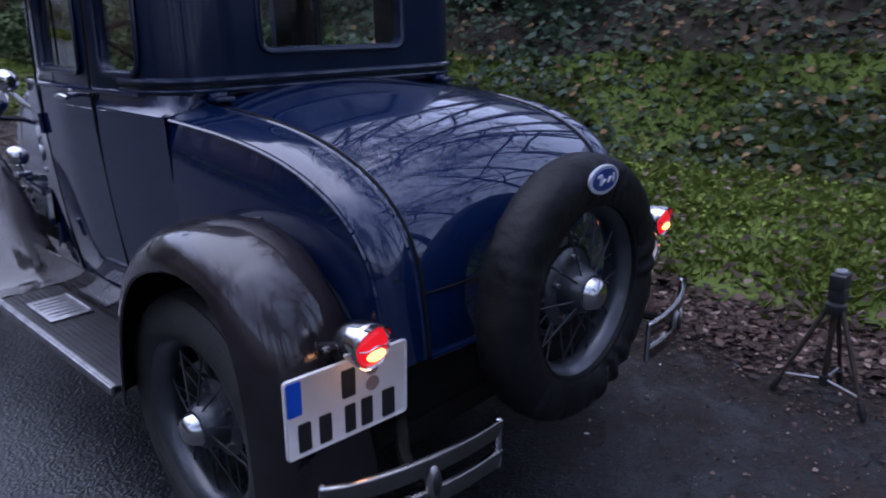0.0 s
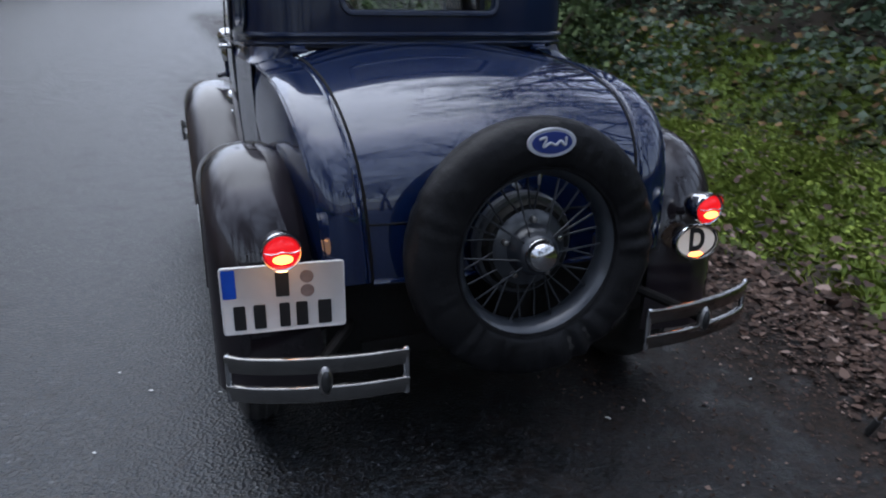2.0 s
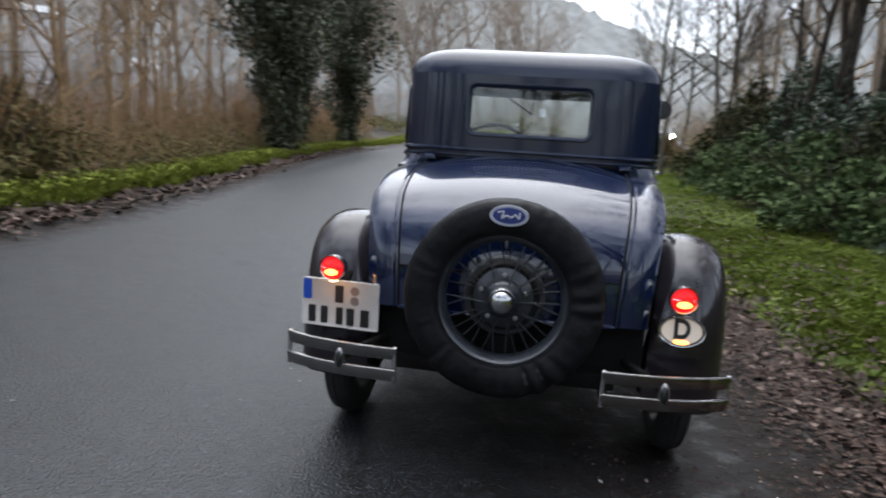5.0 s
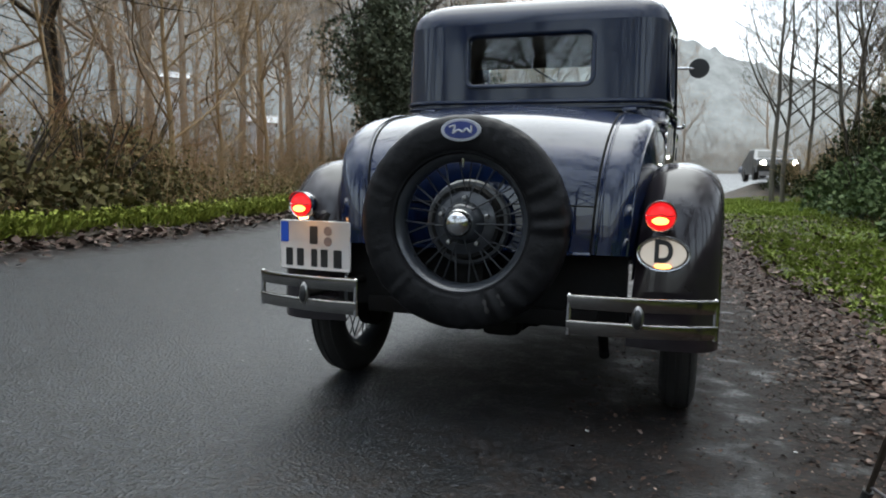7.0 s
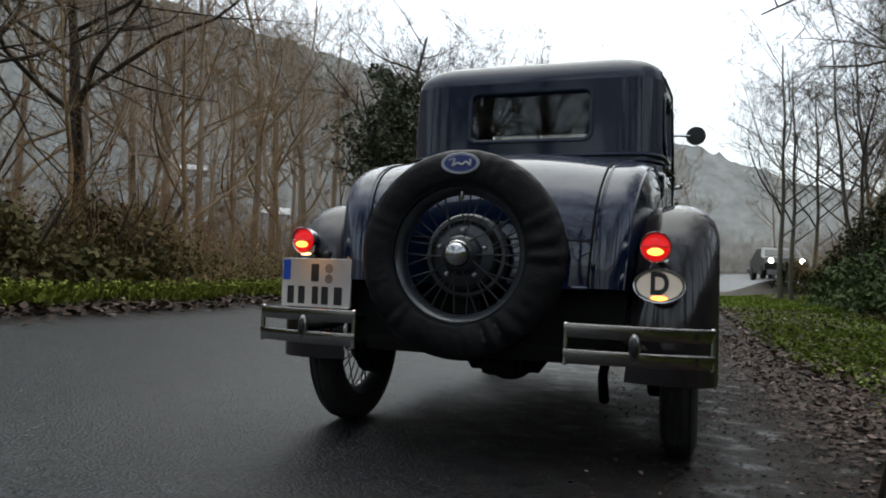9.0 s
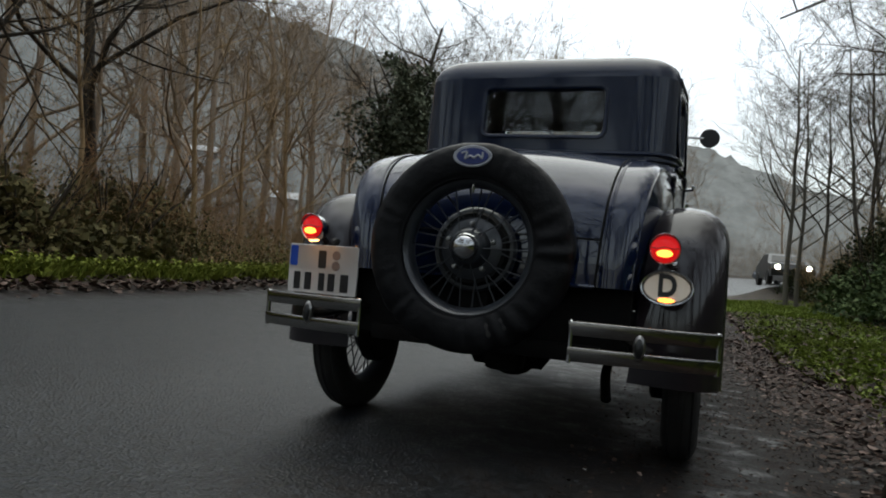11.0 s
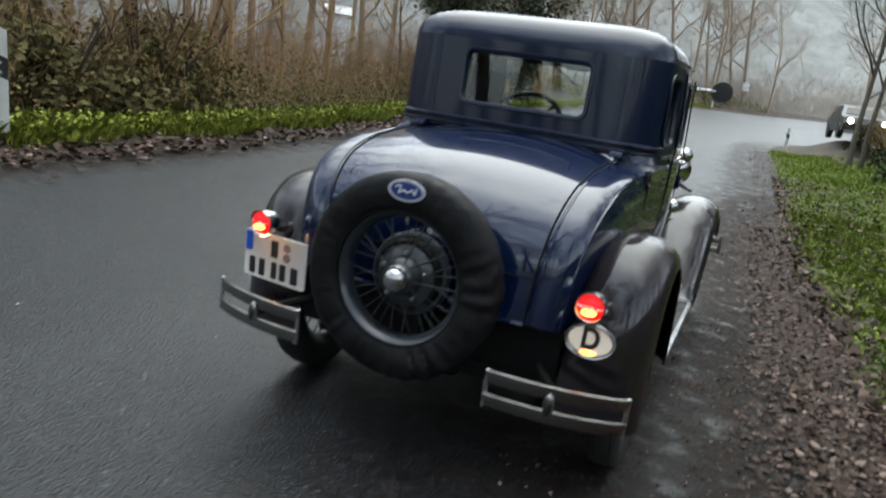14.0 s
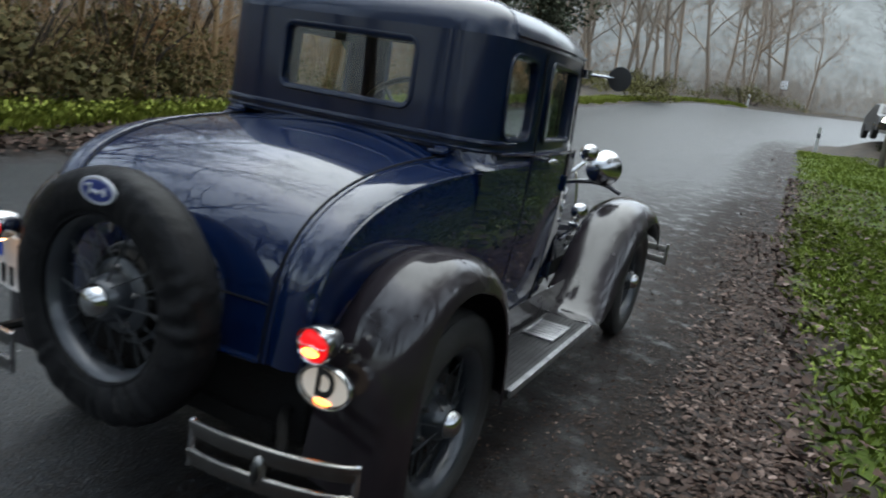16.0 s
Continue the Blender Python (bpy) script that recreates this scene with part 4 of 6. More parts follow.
letter("D", 0.088, sm @ pose(0, 0.004, 0.0035) @ Matrix.Diagonal((0.92, 1.12, 1, 1)), PLATE_BLACK, sign, "letter_d")
bm = bmesh.new()
vs = grid(bm, [[sm @ Vector((0.026 * math.cos(t), -0.0405 + 0.0075 * math.sin(t), h)) for t in np.linspace(0, 2 * math.pi, 21)[:-1]] for h in (0.002, 0.0045)], wrap=True)
bm.faces.new(vs[-1])
part("lit_window", bm, AMBER_LENS, sign)
bm = bmesh.new()
tube(bm, [(0.637, -0.53, 0.632), (0.637, -0.47, 0.64)], 0.02, 8)
part("sign_bracket", bm, CHASSIS, sign)

# headlamps, side lamps, mirrors
for s in (-1, 1):
    bm = bmesh.new()
    lathe(bm, [(0.0, -0.13), (0.03, -0.125), (0.065, -0.105), (0.09, -0.07), (0.102, -0.02), (0.106, 0.02), (0.111, 0.03), (0.108, 0.045), (0.10, 0.05), (0.0, 0.062)], pose(s * 0.471, 2.40, 1.054, -90, 0, 0), 32)
    part("headlamp", bm, CHROME, car)
    bm = bmesh.new()
    lathe(bm, [(0.0, -0.06), (0.02, -0.055), (0.038, -0.03), (0.044, 0.0), (0.044, 0.02), (0.040, 0.03), (0.0, 0.04)], pose(s * 0.60, 1.55, 1.185, -90, 0, 0), 24)
    tube(bm, [(s * 0.60, 1.55, 1.15), (s * 0.56, 1.52, 1.10), (s * 0.52, 1.50, 1.06)], 0.01, 8)
    part("cowl_lamp", bm, CHROME, car)
    bm = bmesh.new()
    lathe(bm, [(0.0, -0.05), (0.02, -0.047), (0.036, -0.03), (0.042, 0.0), (0.040, 0.025), (0.0, 0.035)], pose(s * 0.58, 1.66, 0.875, -90, 0, 0), 24)
    tube(bm, [(s * 0.58, 1.66, 0.835), (s * 0.57, 1.66, 0.78), (s * 0.50, 1.66, 0.70)], 0.012, 8)
    box(bm, (s * 0.57, 1.66, 0.80), (0.06, 0.05, 0.02), 0.006)
    part("side_lamp", bm, CHROME, car)
    bm = bmesh.new()
    tube(bm, smooth_curve([(s * 0.585, 1.285, 1.545), (s * 0.64, 1.29, 1.545), (s * 0.72, 1.31, 1.545)], 3), 0.007, 8)
    lathe(bm, [(0.0, -0.02), (0.02, -0.018), (0.02, 0.018), (0.0, 0.02)], pose(s * 0.592, 1.285, 1.545), 12)
    arm = part("mirror_arm", bm, CHROME, car)
    bm = bmesh.new()
    lathe(bm, [(0.0, -0.018), (0.03, -0.015), (0.05, -0.006), (0.0545, 0.004), (0.052, 0.008), (0.0, 0.009)], pose(s * 0.737, 1.308, 1.545, 90, 0, 0), 28)
    part("door_mirror", bm, POST_BLACK, car)
bm = bmesh.new()
tube(bm, smooth_curve([(-0.62, 2.33, 0.93), (-0.471, 2.36, 0.965), (-0.2, 2.40, 0.93), (0.2, 2.40, 0.93), (0.471, 2.36, 0.965), (0.62, 2.33, 0.93)], 4), 0.014, 8)
for s in (-1, 1):
    tube(bm, [(s * 0.471, 2.37, 0.955), (s * 0.471, 2.39, 1.0)], 0.012, 8)
part("lamp_bar", bm, BLACK, car)
bumper = new("front_bumper")
bumper.parent = car
for z0 in (0.53, 0.45):
    bm = bmesh.new()
    box(bm, (0, 3.12, z0), (1.70, 0.01, 0.045), 0.004)
    part("bumper_bar", bm, NICKEL, bumper)
for s in (-1, 1):
    bm = bmesh.new()
    tube(bm, [(s * 0.852, 3.12, 0.42), (s * 0.852, 3.12, 0.565)], 0.012, 10)
    part("end_pin", bm, NICKEL, bumper)
    bm = bmesh.new()
    tube(bm, [(s * 0.40, 3.11, 0.49), (s * 0.36, 2.9, 0.5), (s * 0.35, 2.5, 0.5)], 0.02, 8)
    part("bumper_arm", bm, CHASSIS, bumper)

# chassis
bm = bmesh.new()
for s in (-1, 1):
    box(bm, (s * 0.38, 1.1, 0.47), (0.05, 3.1, 0.10), 0.005)
box(bm, (0, -0.38, 0.42), (0.9, 0.05, 0.09), 0.005)
part("frame_rails", bm, CHASSIS, car)
bm = bmesh.new()
tube(bm, [(-0.66, 0, 0.362), (-0.18, 0, 0.362), (-0.14, 0, 0.362), (0.14, 0, 0.362), (0.18, 0, 0.362), (0.66, 0, 0.362)], [0.03, 0.045, 0.10, 0.10, 0.045, 0.03], 14)
bmesh.ops.create_uvsphere(bm, u_segments=18, v_segments=12, radius=0.125, matrix=pose(0.02, -0.01, 0.355))
part("rear_axle", bm, CHASSIS, car)
bm = bmesh.new()
tube(bm, smooth_curve([(-0.55, -0.20, 0.36), (-0.25, -0.21, 0.42), (0, -0.22, 0.455), (0.25, -0.21, 0.42), (0.55, -0.20, 0.36)], 5), 0.028, 6)
part("leaf_spring", bm, CHASSIS, car)
bm = bmesh.new()
box(bm, (0.06, -0.30, 0.335), (0.14, 0.14, 0.11), 0.03)
part("spring_clamp", bm, CHASSIS, car)
bm = bmesh.new()
tube(bm, smooth_curve([(0.33, 1.2, 0.33), (0.36, 0.5, 0.33), (0.40, 0.15, 0.33), (0.41, -0.05, 0.28), (0.43, -0.16, 0.20)], 5), 0.02, 10)
part("exhaust_pipe", bm, CHASSIS, car)
bm = bmesh.new()
tube(bm, [(-0.60, 2.62, 0.362), (0, 2.62, 0.33), (0.60, 2.62, 0.362)], 0.025, 8)
part("front_axle", bm, CHASSIS, car)
bm = bmesh.new()
box(bm, (0, 1.9, 0.48), (0.6, 1.0, 0.25), 0.04)
part("engine_pan", bm, CHASSIS, car)


# ---- ground, road and verges ----
YS = [-60, -5, 0, 2, 4, 7, 10, 16, 22, 30, 40, 51, 58, 61]
XL = [-3.7, -3.9, -4.4, -4.7, -5.0, -5.35, -5.8, -6.9, -7.6, -8.0, -8.0, -6.1, -2.4, 0.0]
YR = [-60, -3, 0, 3, 9, 20, 26]
XR = [1.35, 1.30, 1.2, 0.95, 0.5, -0.1, -0.2]
YG = [-60, 0, 3, 7, 13, 22, 26, 33]
XG = [2.0, 1.80, 1.62, 1.38, 1.28, 1.12, 1.0, 0.9]


def left_edge(y):
    return np.interp(y, YS, XL)


def asphalt_edge(y):
    return np.interp(y, YR, XR)


def grass_edge(y):
    return np.interp(y, YG, XG)


def smoothstep(a, b, v):
    t = np.clip((v - a) / (b - a), 0, 1)
    return t * t * (3 - 2 * t)


def plain(x, y):
    """The road's own height: a crossfall towards the car and a slow rise ahead."""
    x, y = np.asarray(x, float), np.asarray(y, float)
    t = np.clip(y - 2.6, 0, 75)
    rise = np.where(t < 3, 0.042 * t * t / 6, 0.042 * (t - 1.5)) + 0.033 * np.clip(y - 35, 0, 40)
    fall = np.clip(-x - 0.8, 0, 4.5)
    return 0.055 * fall * smoothstep(0.0, 0.9, fall) + rise


def rough_field(x, y):
    return 0.5 * np.sin(1.3 * x + 0.7 * y) + 0.3 * np.sin(2.9 * x - 1.9 * y + 1) + 0.2 * np.sin(5.1 * x + 4.3 * y + 2)


def land(x, y):
    x, y = np.asarray(x, float), np.asarray(y, float)
    z = plain(x, y) - 0.03
    off = left_edge(y) - x
    z = z + 0.13 * smoothstep(0.15, 0.9, off) * (1 - smoothstep(56, 62, y)) - 1.2 * smoothstep(6, 25, off) * (1 - smoothstep(30, 45, y))
    right = x - grass_edge(y)
    z = z + 0.05 * smoothstep(0.0, 0.5, right) * (1 - smoothstep(24, 30, y))
    z = z + 0.75 * np.exp(-(((x - 4.3) / 1.6) ** 2) - ((y - 31.6) / 3.0) ** 2)
    bank = smoothstep(3.4, 6.6, right) * (2.1 + 0.35 * rough_field(x * 0.4, y * 0.4)) + 2.5 * smoothstep(6.5, 16, right)
    z = z + bank * (1 - smoothstep(20, 30, y))
    return z + 0.02 * rough_field(x, y) * smoothstep(0.1, 0.8, np.maximum(off, right))


def axis(*spans):
    out = []
    for a, b, step in spans:
        out += list(np.arange(a, b, step))
    return np.array(out + [spans[-1][1]])


def sheet(name, xs, ys, height, material):
    gx, gy = np.meshgrid(xs, ys)
    v = np.stack([gx, gy, height(gx, gy)], -1).reshape(-1, 3)
    n, k = gx.shape[1], gx.shape[0]
    i = (np.arange(k - 1)[:, None] * n + np.arange(n - 1)[None]).ravel()
    return raw(name, v, np.stack([i, i + 1, i + n + 1, i + n], 1), material, smooth=True)


ground = sheet("ground", axis((-700, -100, 60), (-100, -20, 8), (-20, -3, 0.35), (-3, 12, 0.35), (12, 30, 2), (30, 100, 10), (100, 700, 60)), axis((-700, -60, 60), (-60, -10, 4), (-10, 20, 0.4), (20, 80, 2), (80, 700, 50)), land, SOIL)
tagged(ground, "dark leafy soil with a rising bank beside the road", "ground", kind="structure")


def strip(name, rows, material, lift, cross=14):
    """A sheet between pairs of edge points, laid over the road's own height."""
    v = []
    for (ax, ay), (bx, by) in rows:
        for k in range(cross + 1):
            x, y = ax + (bx - ax) * k / cross, ay + (by - ay) * k / cross
            v.append((x, y, float(plain(x, y)) + lift))
    n = cross + 1
    f = [(r * n + k, r * n + k + 1, r * n + n + k + 1, r * n + n + k) for r in range(len(rows) - 1) for k in range(cross)]
    return raw(name, v, f, material, smooth=True)


near = [((float(left_edge(y)) - 0.1, y), (float(grass_edge(y)) + 0.25, y)) for y in axis((-60, -10, 5), (-10, 26, 0.4))]
bend = [((-8.1, 33), (1.1, 29)), ((-7.8, 41), (1.6, 33)), ((-6, 51), (4, 38)), ((0, 61), (9.5, 44)), ((10, 70), (18, 50)), ((30, 80), (34, 58)), ((75, 96), (75, 74)), ((200, 130), (200, 108))]
road = strip("road", near + bend, ASPHALT, 0.0, 56)
spot = np.empty(len(road.data.vertices) * 3, dtype=np.float32)
road.data.vertices.foreach_get("co", spot)
spot = spot.reshape(-1, 3)
inner = asphalt_edge(spot[:, 1])
wash = 0.6 * smoothstep(-2.2, -0.2, spot[:, 0] - inner) * (1 - smoothstep(6, 14, spot[:, 1])) + 0.55 * smoothstep(-0.35, 0.45, spot[:, 0] - inner) + 0.75 * (1 - smoothstep(0.1, 0.7, spot[:, 0] - left_edge(spot[:, 1])))
wash = wash * (1 - smoothstep(30, 36, spot[:, 1]))
road.data.attributes.new("dirt", "FLOAT", "POINT").data.foreach_set("value", wash.astype(np.float32))
tagged(road, "wet grey asphalt road with a muddy brown edge", "road", kind="structure")

rng = np.random.default_rng(7)


def leaves(name, pts, size, material, flat=0.5, narrow=0.55, fold=0.25, up=None, parent=None, pointed=False):
    """Folded four-cornered leaves at points; flat 1 lies level, 0 turns any way."""
    pts = np.asarray(pts, float)
    n = len(pts)
    size = np.broadcast_to(size, n)[:, None]
    a = rng.uniform(0, 2 * np.pi, n)
    d = np.stack([np.cos(a), np.sin(a), rng.normal(0, 1, n) * (1 - flat)], 1)
    d /= np.linalg.norm(d, axis=1, keepdims=True)
    nrm = np.stack([rng.normal(0, 1, n) * (1 - flat), rng.normal(0, 1, n) * (1 - flat), np.full(n, 0.35 + flat)], 1)
    if up is not None:
        nrm = nrm + np.asarray(up)
    side = np.cross(d, nrm)
    side /= np.linalg.norm(side, axis=1, keepdims=True)
    top = np.cross(side, d)
    w = narrow * rng.uniform(0.8, 1.25, n)[:, None]
    v = np.stack([pts, pts + size * (0.45 * d + 0.5 * w * side + fold * 0.4 * top), pts + size * d, pts + size * (0.5 * d - 0.5 * w * side + fold * 0.4 * top)], 1).reshape(-1, 3)
    if pointed:
        curl = rng.normal(0.12, 0.16, n)[:, None] * top
        v = np.stack([pts, pts + size * (0.28 * d + 0.5 * w * side + fold * 0.4 * top), pts + size * (0.66 * d + 0.36 * w * side + fold * 0.3 * top + 0.5 * curl), pts + size * (d + curl), pts + size * (0.62 * d - 0.40 * w * side + fold * 0.3 * top + 0.5 * curl), pts + size * (0.25 * d - 0.46 * w * side + fold * 0.4 * top)], 1).reshape(-1, 3)
    k = 6 if pointed else 4
    ob = raw(name, v, np.arange(k * n).reshape(n, k), material, parent)
    return ob


def blades(name, x, y, base, height, width, material, lean=0.5):
    n = len(x)
    a = rng.uniform(0, 2 * np.pi, n)
    h = height * rng.uniform(0.5, 1.2, n)
    side = np.stack([np.cos(a), np.sin(a), 0 * a], 1) * (width * rng.uniform(0.7, 1.3, n))[:, None]
    bend = np.stack([-np.sin(a), np.cos(a), 0 * a], 1) * (h * lean * rng.uniform(-1, 1, n))[:, None]
    p = np.stack([x, y, base], 1)
    midp = p + 0.55 * bend * 0.6 + np.stack([0 * h, 0 * h, 0.6 * h], 1)
    tip = p + bend + np.stack([0 * h, 0 * h, h * (1 - 0.3 * np.abs(lean * rng.uniform(0, 1, n)))], 1)
    v = np.stack([p - side, p + side, midp + 0.7 * side, tip, midp - 0.7 * side], 1).reshape(-1, 3)
    return raw(name, v, np.arange(5 * n).reshape(n, 5), material)


def tuft_noise(x, y):
    return 0.5 + 0.5 * np.sin(1.7 * x + np.sin(1.1 * y) * 2) * np.sin(1.3 * y + 1.5 * np.sin(0.9 * x))


def along(n, share, near, far, back=(-12, -3.4)):
    """Distances along the road: mostly the near stretch, the rest further ahead and behind."""
    rest = np.where(rng.random(n) < 0.55, rng.uniform(*far, n), rng.uniform(*back, n))
    return np.where(rng.random(n) < share, rng.uniform(*near, n), rest)


# grass verge beside the car
verge_rows = [((float(grass_edge(y)) + 0.3, y), (float(grass_edge(y)) + 5.0, y)) for y in axis((-20, 28, 0.25))]
v, n = [], 22
for (ax, ay), (bx, by) in verge_rows:
    for k in range(n):
        x = ax + (bx - ax) * k / (n - 1)
        v.append((x + (0.14 * math.sin(ay * 2.1) + 0.12 * math.sin(ay * 5.3) + 0.08 * math.sin(ay * 9.7) if k == 0 else 0), ay, float(land(x, ay)) + 0.012))
verge = raw("verge", v, [(r * n + k, r * n + k + 1, r * n + n + k + 1, r * n + n + k) for r in range(len(verge_rows) - 1) for k in range(n - 1)], TURF, smooth=True)
tagged(verge, "short wet grass verge between road and bank", "grass verge", kind="structure")
N = 150000
y = along(N, 0.66, (-3.5, 10), (8, 28))
x = grass_edge(y) + 0.12 + 4.9 * rng.random(N) ** 1.2 + 0.12 * np.sin(3.1 * y)
keep = (rng.random(N) < 0.35 + 0.65 * tuft_noise(x * 1.5, y * 1.5)) & (rng.random(N) < 0.04 + smoothstep(0.05, 0.75, x - grass_edge(y) + 0.5 * (tuft_noise(2.3 * x + 1, 2.7 * y) - 0.5)))
x, y = x[keep], y[keep]
g = blades("grass", x, y, land(x, y), 0.065 + 0.03 * tuft_noise(x, y), 0.0042 + 0.0006 * np.clip(y, 0, 25), GRASS, 1.3)
tagged(g, "wet green grass with clover on the verge", "grass", kind="stuff")
N = 16000
y = along(N, 0.7, (-3.5, 9), (9, 26))
x = grass_edge(y) + 0.25 + 4.5 * rng.random(N) ** 1.1
keep = tuft_noise(x * 0.9 + 3, y * 0.9) > 0.45
x, y = x[keep], y[keep]
g = leaves("ground_cover", np.stack([x, y, land(x, y) + rng.uniform(0.02, 0.08, len(x))], 1), rng.uniform(0.022, 0.042, len(x)), GRASS, 0.6, 0.8)
tagged(g, "low round-leaved weeds among the grass", "weeds", kind="stuff")

# fallen leaves
N = 58000
y = along(N, 0.7, (-3.5, 8), (8, 26))
t = rng.normal(0.75, 0.36, N)
x = asphalt_edge(y) + t * (grass_edge(y) + 0.1 - asphalt_edge(y)) + 0.05 * rng.normal(0, 1, N)
keep = (x < grass_edge(y) + 1.0) & (x > asphalt_edge(y) - 0.5) & (rng.random(N) < 0.05 + 0.95 * smoothstep(-0.65, -0.1, x - grass_edge(y) + 0.2 * (tuft_noise(3 * x, 2 * y) - 0.5))) & (rng.random(N) < 1.1 - smoothstep(0.05, 0.55, x - grass_edge(y)))
x, y = x[keep], y[keep]
z = np.maximum(plain(x, y) + 0.006, land(x, y) + 0.008) + rng.uniform(0, 0.014, len(x)) * (x > grass_edge(y) - 0.45)
g = leaves("leaf_litter", np.stack([x, y, z], 1), 0.013 + 0.042 * rng.random(len(x)) ** 1.5, LEAF_BROWN, 0.9, 0.66, 0.18, pointed=True)
tagged(g, "wet brown fallen leaves along the road edge", "fallen leaves", kind="stuff")
N = 11500
y = rng.uniform(-12, 26, N)
x = left_edge(y) - rng.normal(0.28, 0.22, N)
z = np.maximum(plain(x, y) + 0.008, land(x, y) + 0.01) + rng.uniform(0, 0.04, N)
g = leaves("leaf_litter", np.stack([x, y, z], 1), rng.uniform(0.05, 0.11, N), LEAF_BROWN, 0.8, 0.7, 0.35, pointed=True)
tagged(g, "drift of brown leaves along the far road edge", "fallen leaves", kind="stuff")
N = 7000
y = rng.uniform(-3.4, 16, N)
x = grass_edge(y) + 0.1 + 4.8 * rng.random(N) ** 2.6
g = leaves("leaf_litter", np.stack([x, y, land(x, y) + 0.05], 1), rng.uniform(0.04, 0.08, N), LEAF_BROWN, 0.75, 0.7, 0.35, pointed=True)
tagged(g, "scattered brown leaves on the grass", "fallen leaves", kind="stuff")
pts = np.array([(-1.16, 0.38), (-1.06, 0.21), (-0.81, 0.11), (0.405, -0.485), (-1.2, -0.16), (-2.3, 1.4), (1.08, -0.44), (-2.0, -0.6)])
g = leaves("litter_scraps", np.c_[pts, plain(pts[:, 0], pts[:, 1]) + 0.006], rng.uniform(0.014, 0.028, len(pts)), POST_WHITE, 0.95, 0.6)
tagged(g, "pale scraps lying on the asphalt", "litter", kind="stuff")

N = 40000
y = along(N, 0.78, (-3.4, 7), (7, 20))
x = asphalt_edge(y) - 0.9 + (grass_edge(y) + 0.9 - asphalt_edge(y)) * rng.random(N) ** 0.75
keep = rng.random(N) < 0.25 + 0.75 * tuft_noise(2.6 * x, 2.1 * y)
x, y = x[keep], y[keep]
g = leaves("leaf_crumbs", np.stack([x, y, plain(x, y) + 0.003 + 0.004 * rng.random(len(x))], 1), 0.006 + 0.018 * rng.random(len(x)) ** 2, LEAF_BROWN, 0.7, 0.8, 0.4)
tagged(g, "brown leaf crumbs and grit on the muddy shoulder", "leaf crumbs", kind="stuff")

# bright verge on the far side
N = 52000
y = rng.uniform(-12, 57, N)
x = left_edge(y) - 0.5 - np.abs(rng.normal(0, 0.48, N)) - 0.1 * np.sin(2.3 * y)
g = blades("far_verge_grass", x, y, land(x, y), 0.16, 0.012 + 0.0004 * np.clip(y, 0, 60), GRASS_BRIGHT, 0.9)
tagged(g, "bright green grass strip along the far road edge", "grass", kind="stuff")
N = 15000
y = rng.uniform(-12, 57, N)
x = left_edge(y) - 0.6 - np.abs(rng.normal(0, 0.45, N))
g = leaves("far_verge_weeds", np.stack([x, y, land(x, y) + rng.uniform(0.03, 0.2, N)], 1), rng.uniform(0.035, 0.07, N), GRASS_BRIGHT, 0.6, 0.7)
tagged(g, "bright green weeds along the far road edge", "weeds", kind="stuff")

# ivy and bramble bank
N = 78000
y = rng.uniform(-12, 24, N)
r = 3.3 + 6.5 * rng.random(N) ** 1.1
x = grass_edge(y) + r
mound = 0.35 * (rough_field(x * 1.1 + 5, y * 1.1) + rough_field(x * 2.6, y * 2.3 + 2) * 0.5)
z = land(x, y) + np.clip(0.15 + mound, 0.0, 1.0) * rng.uniform(0.55, 1.05, N) * smoothstep(3.3, 4.2, r)
size = rng.uniform(0.065, 0.14, N)
sel = rng.random(N)
olive = (rough_field(x * 0.7, y * 0.6 + 3) > 0.0) & (sel < 0.6)
dead = (~olive) & (sel > 0.89)
P = np.stack([x, y, z], 1)
for nm, mask, material, lab in (("ivy", ~(olive | dead), LEAF_GREEN, "dense dark green ivy covering the roadside bank"), ("bramble", olive, LEAF_OLIVE, "olive bramble leaves on the roadside bank"), ("withered_leaves", dead, LEAF_DEAD, "withered brown leaves caught in the ivy bank")):
    g = leaves(nm, P[mask], size[mask], material, 0.55, 0.75, 0.3, up=(-0.7, -0.35, 0.2))
    tagged(g, lab, "ivy" if nm == "ivy" else "undergrowth", kind="stuff")


# ---- trees ----
class Wood:
    """Gathers tapered rods as four-cornered faces."""

    def __init__(self):
        self.v, self.f = [], []

    def rod(self, pts, radii, n):
        start = len(self.v)
        for i, p in enumerate(pts):
            d = (pts[min(i + 1, len(pts) - 1)] - pts[max(i - 1, 0)]).normalized()
            u = d.orthogonal().normalized()
            w = d.cross(u)
            for k in range(n):
                a = 2 * math.pi * k / n
                self.v.append(p + radii[i] * (math.cos(a) * u + math.sin(a) * w))
        for i in range(len(pts) - 1):
            for k in range(n):
                a, b = start + i * n + k, start + i * n + (k + 1) % n
                self.f.append((a, b, b + n, a + n))


LEAN = Vector((-0.04, 0, 1)).normalized()


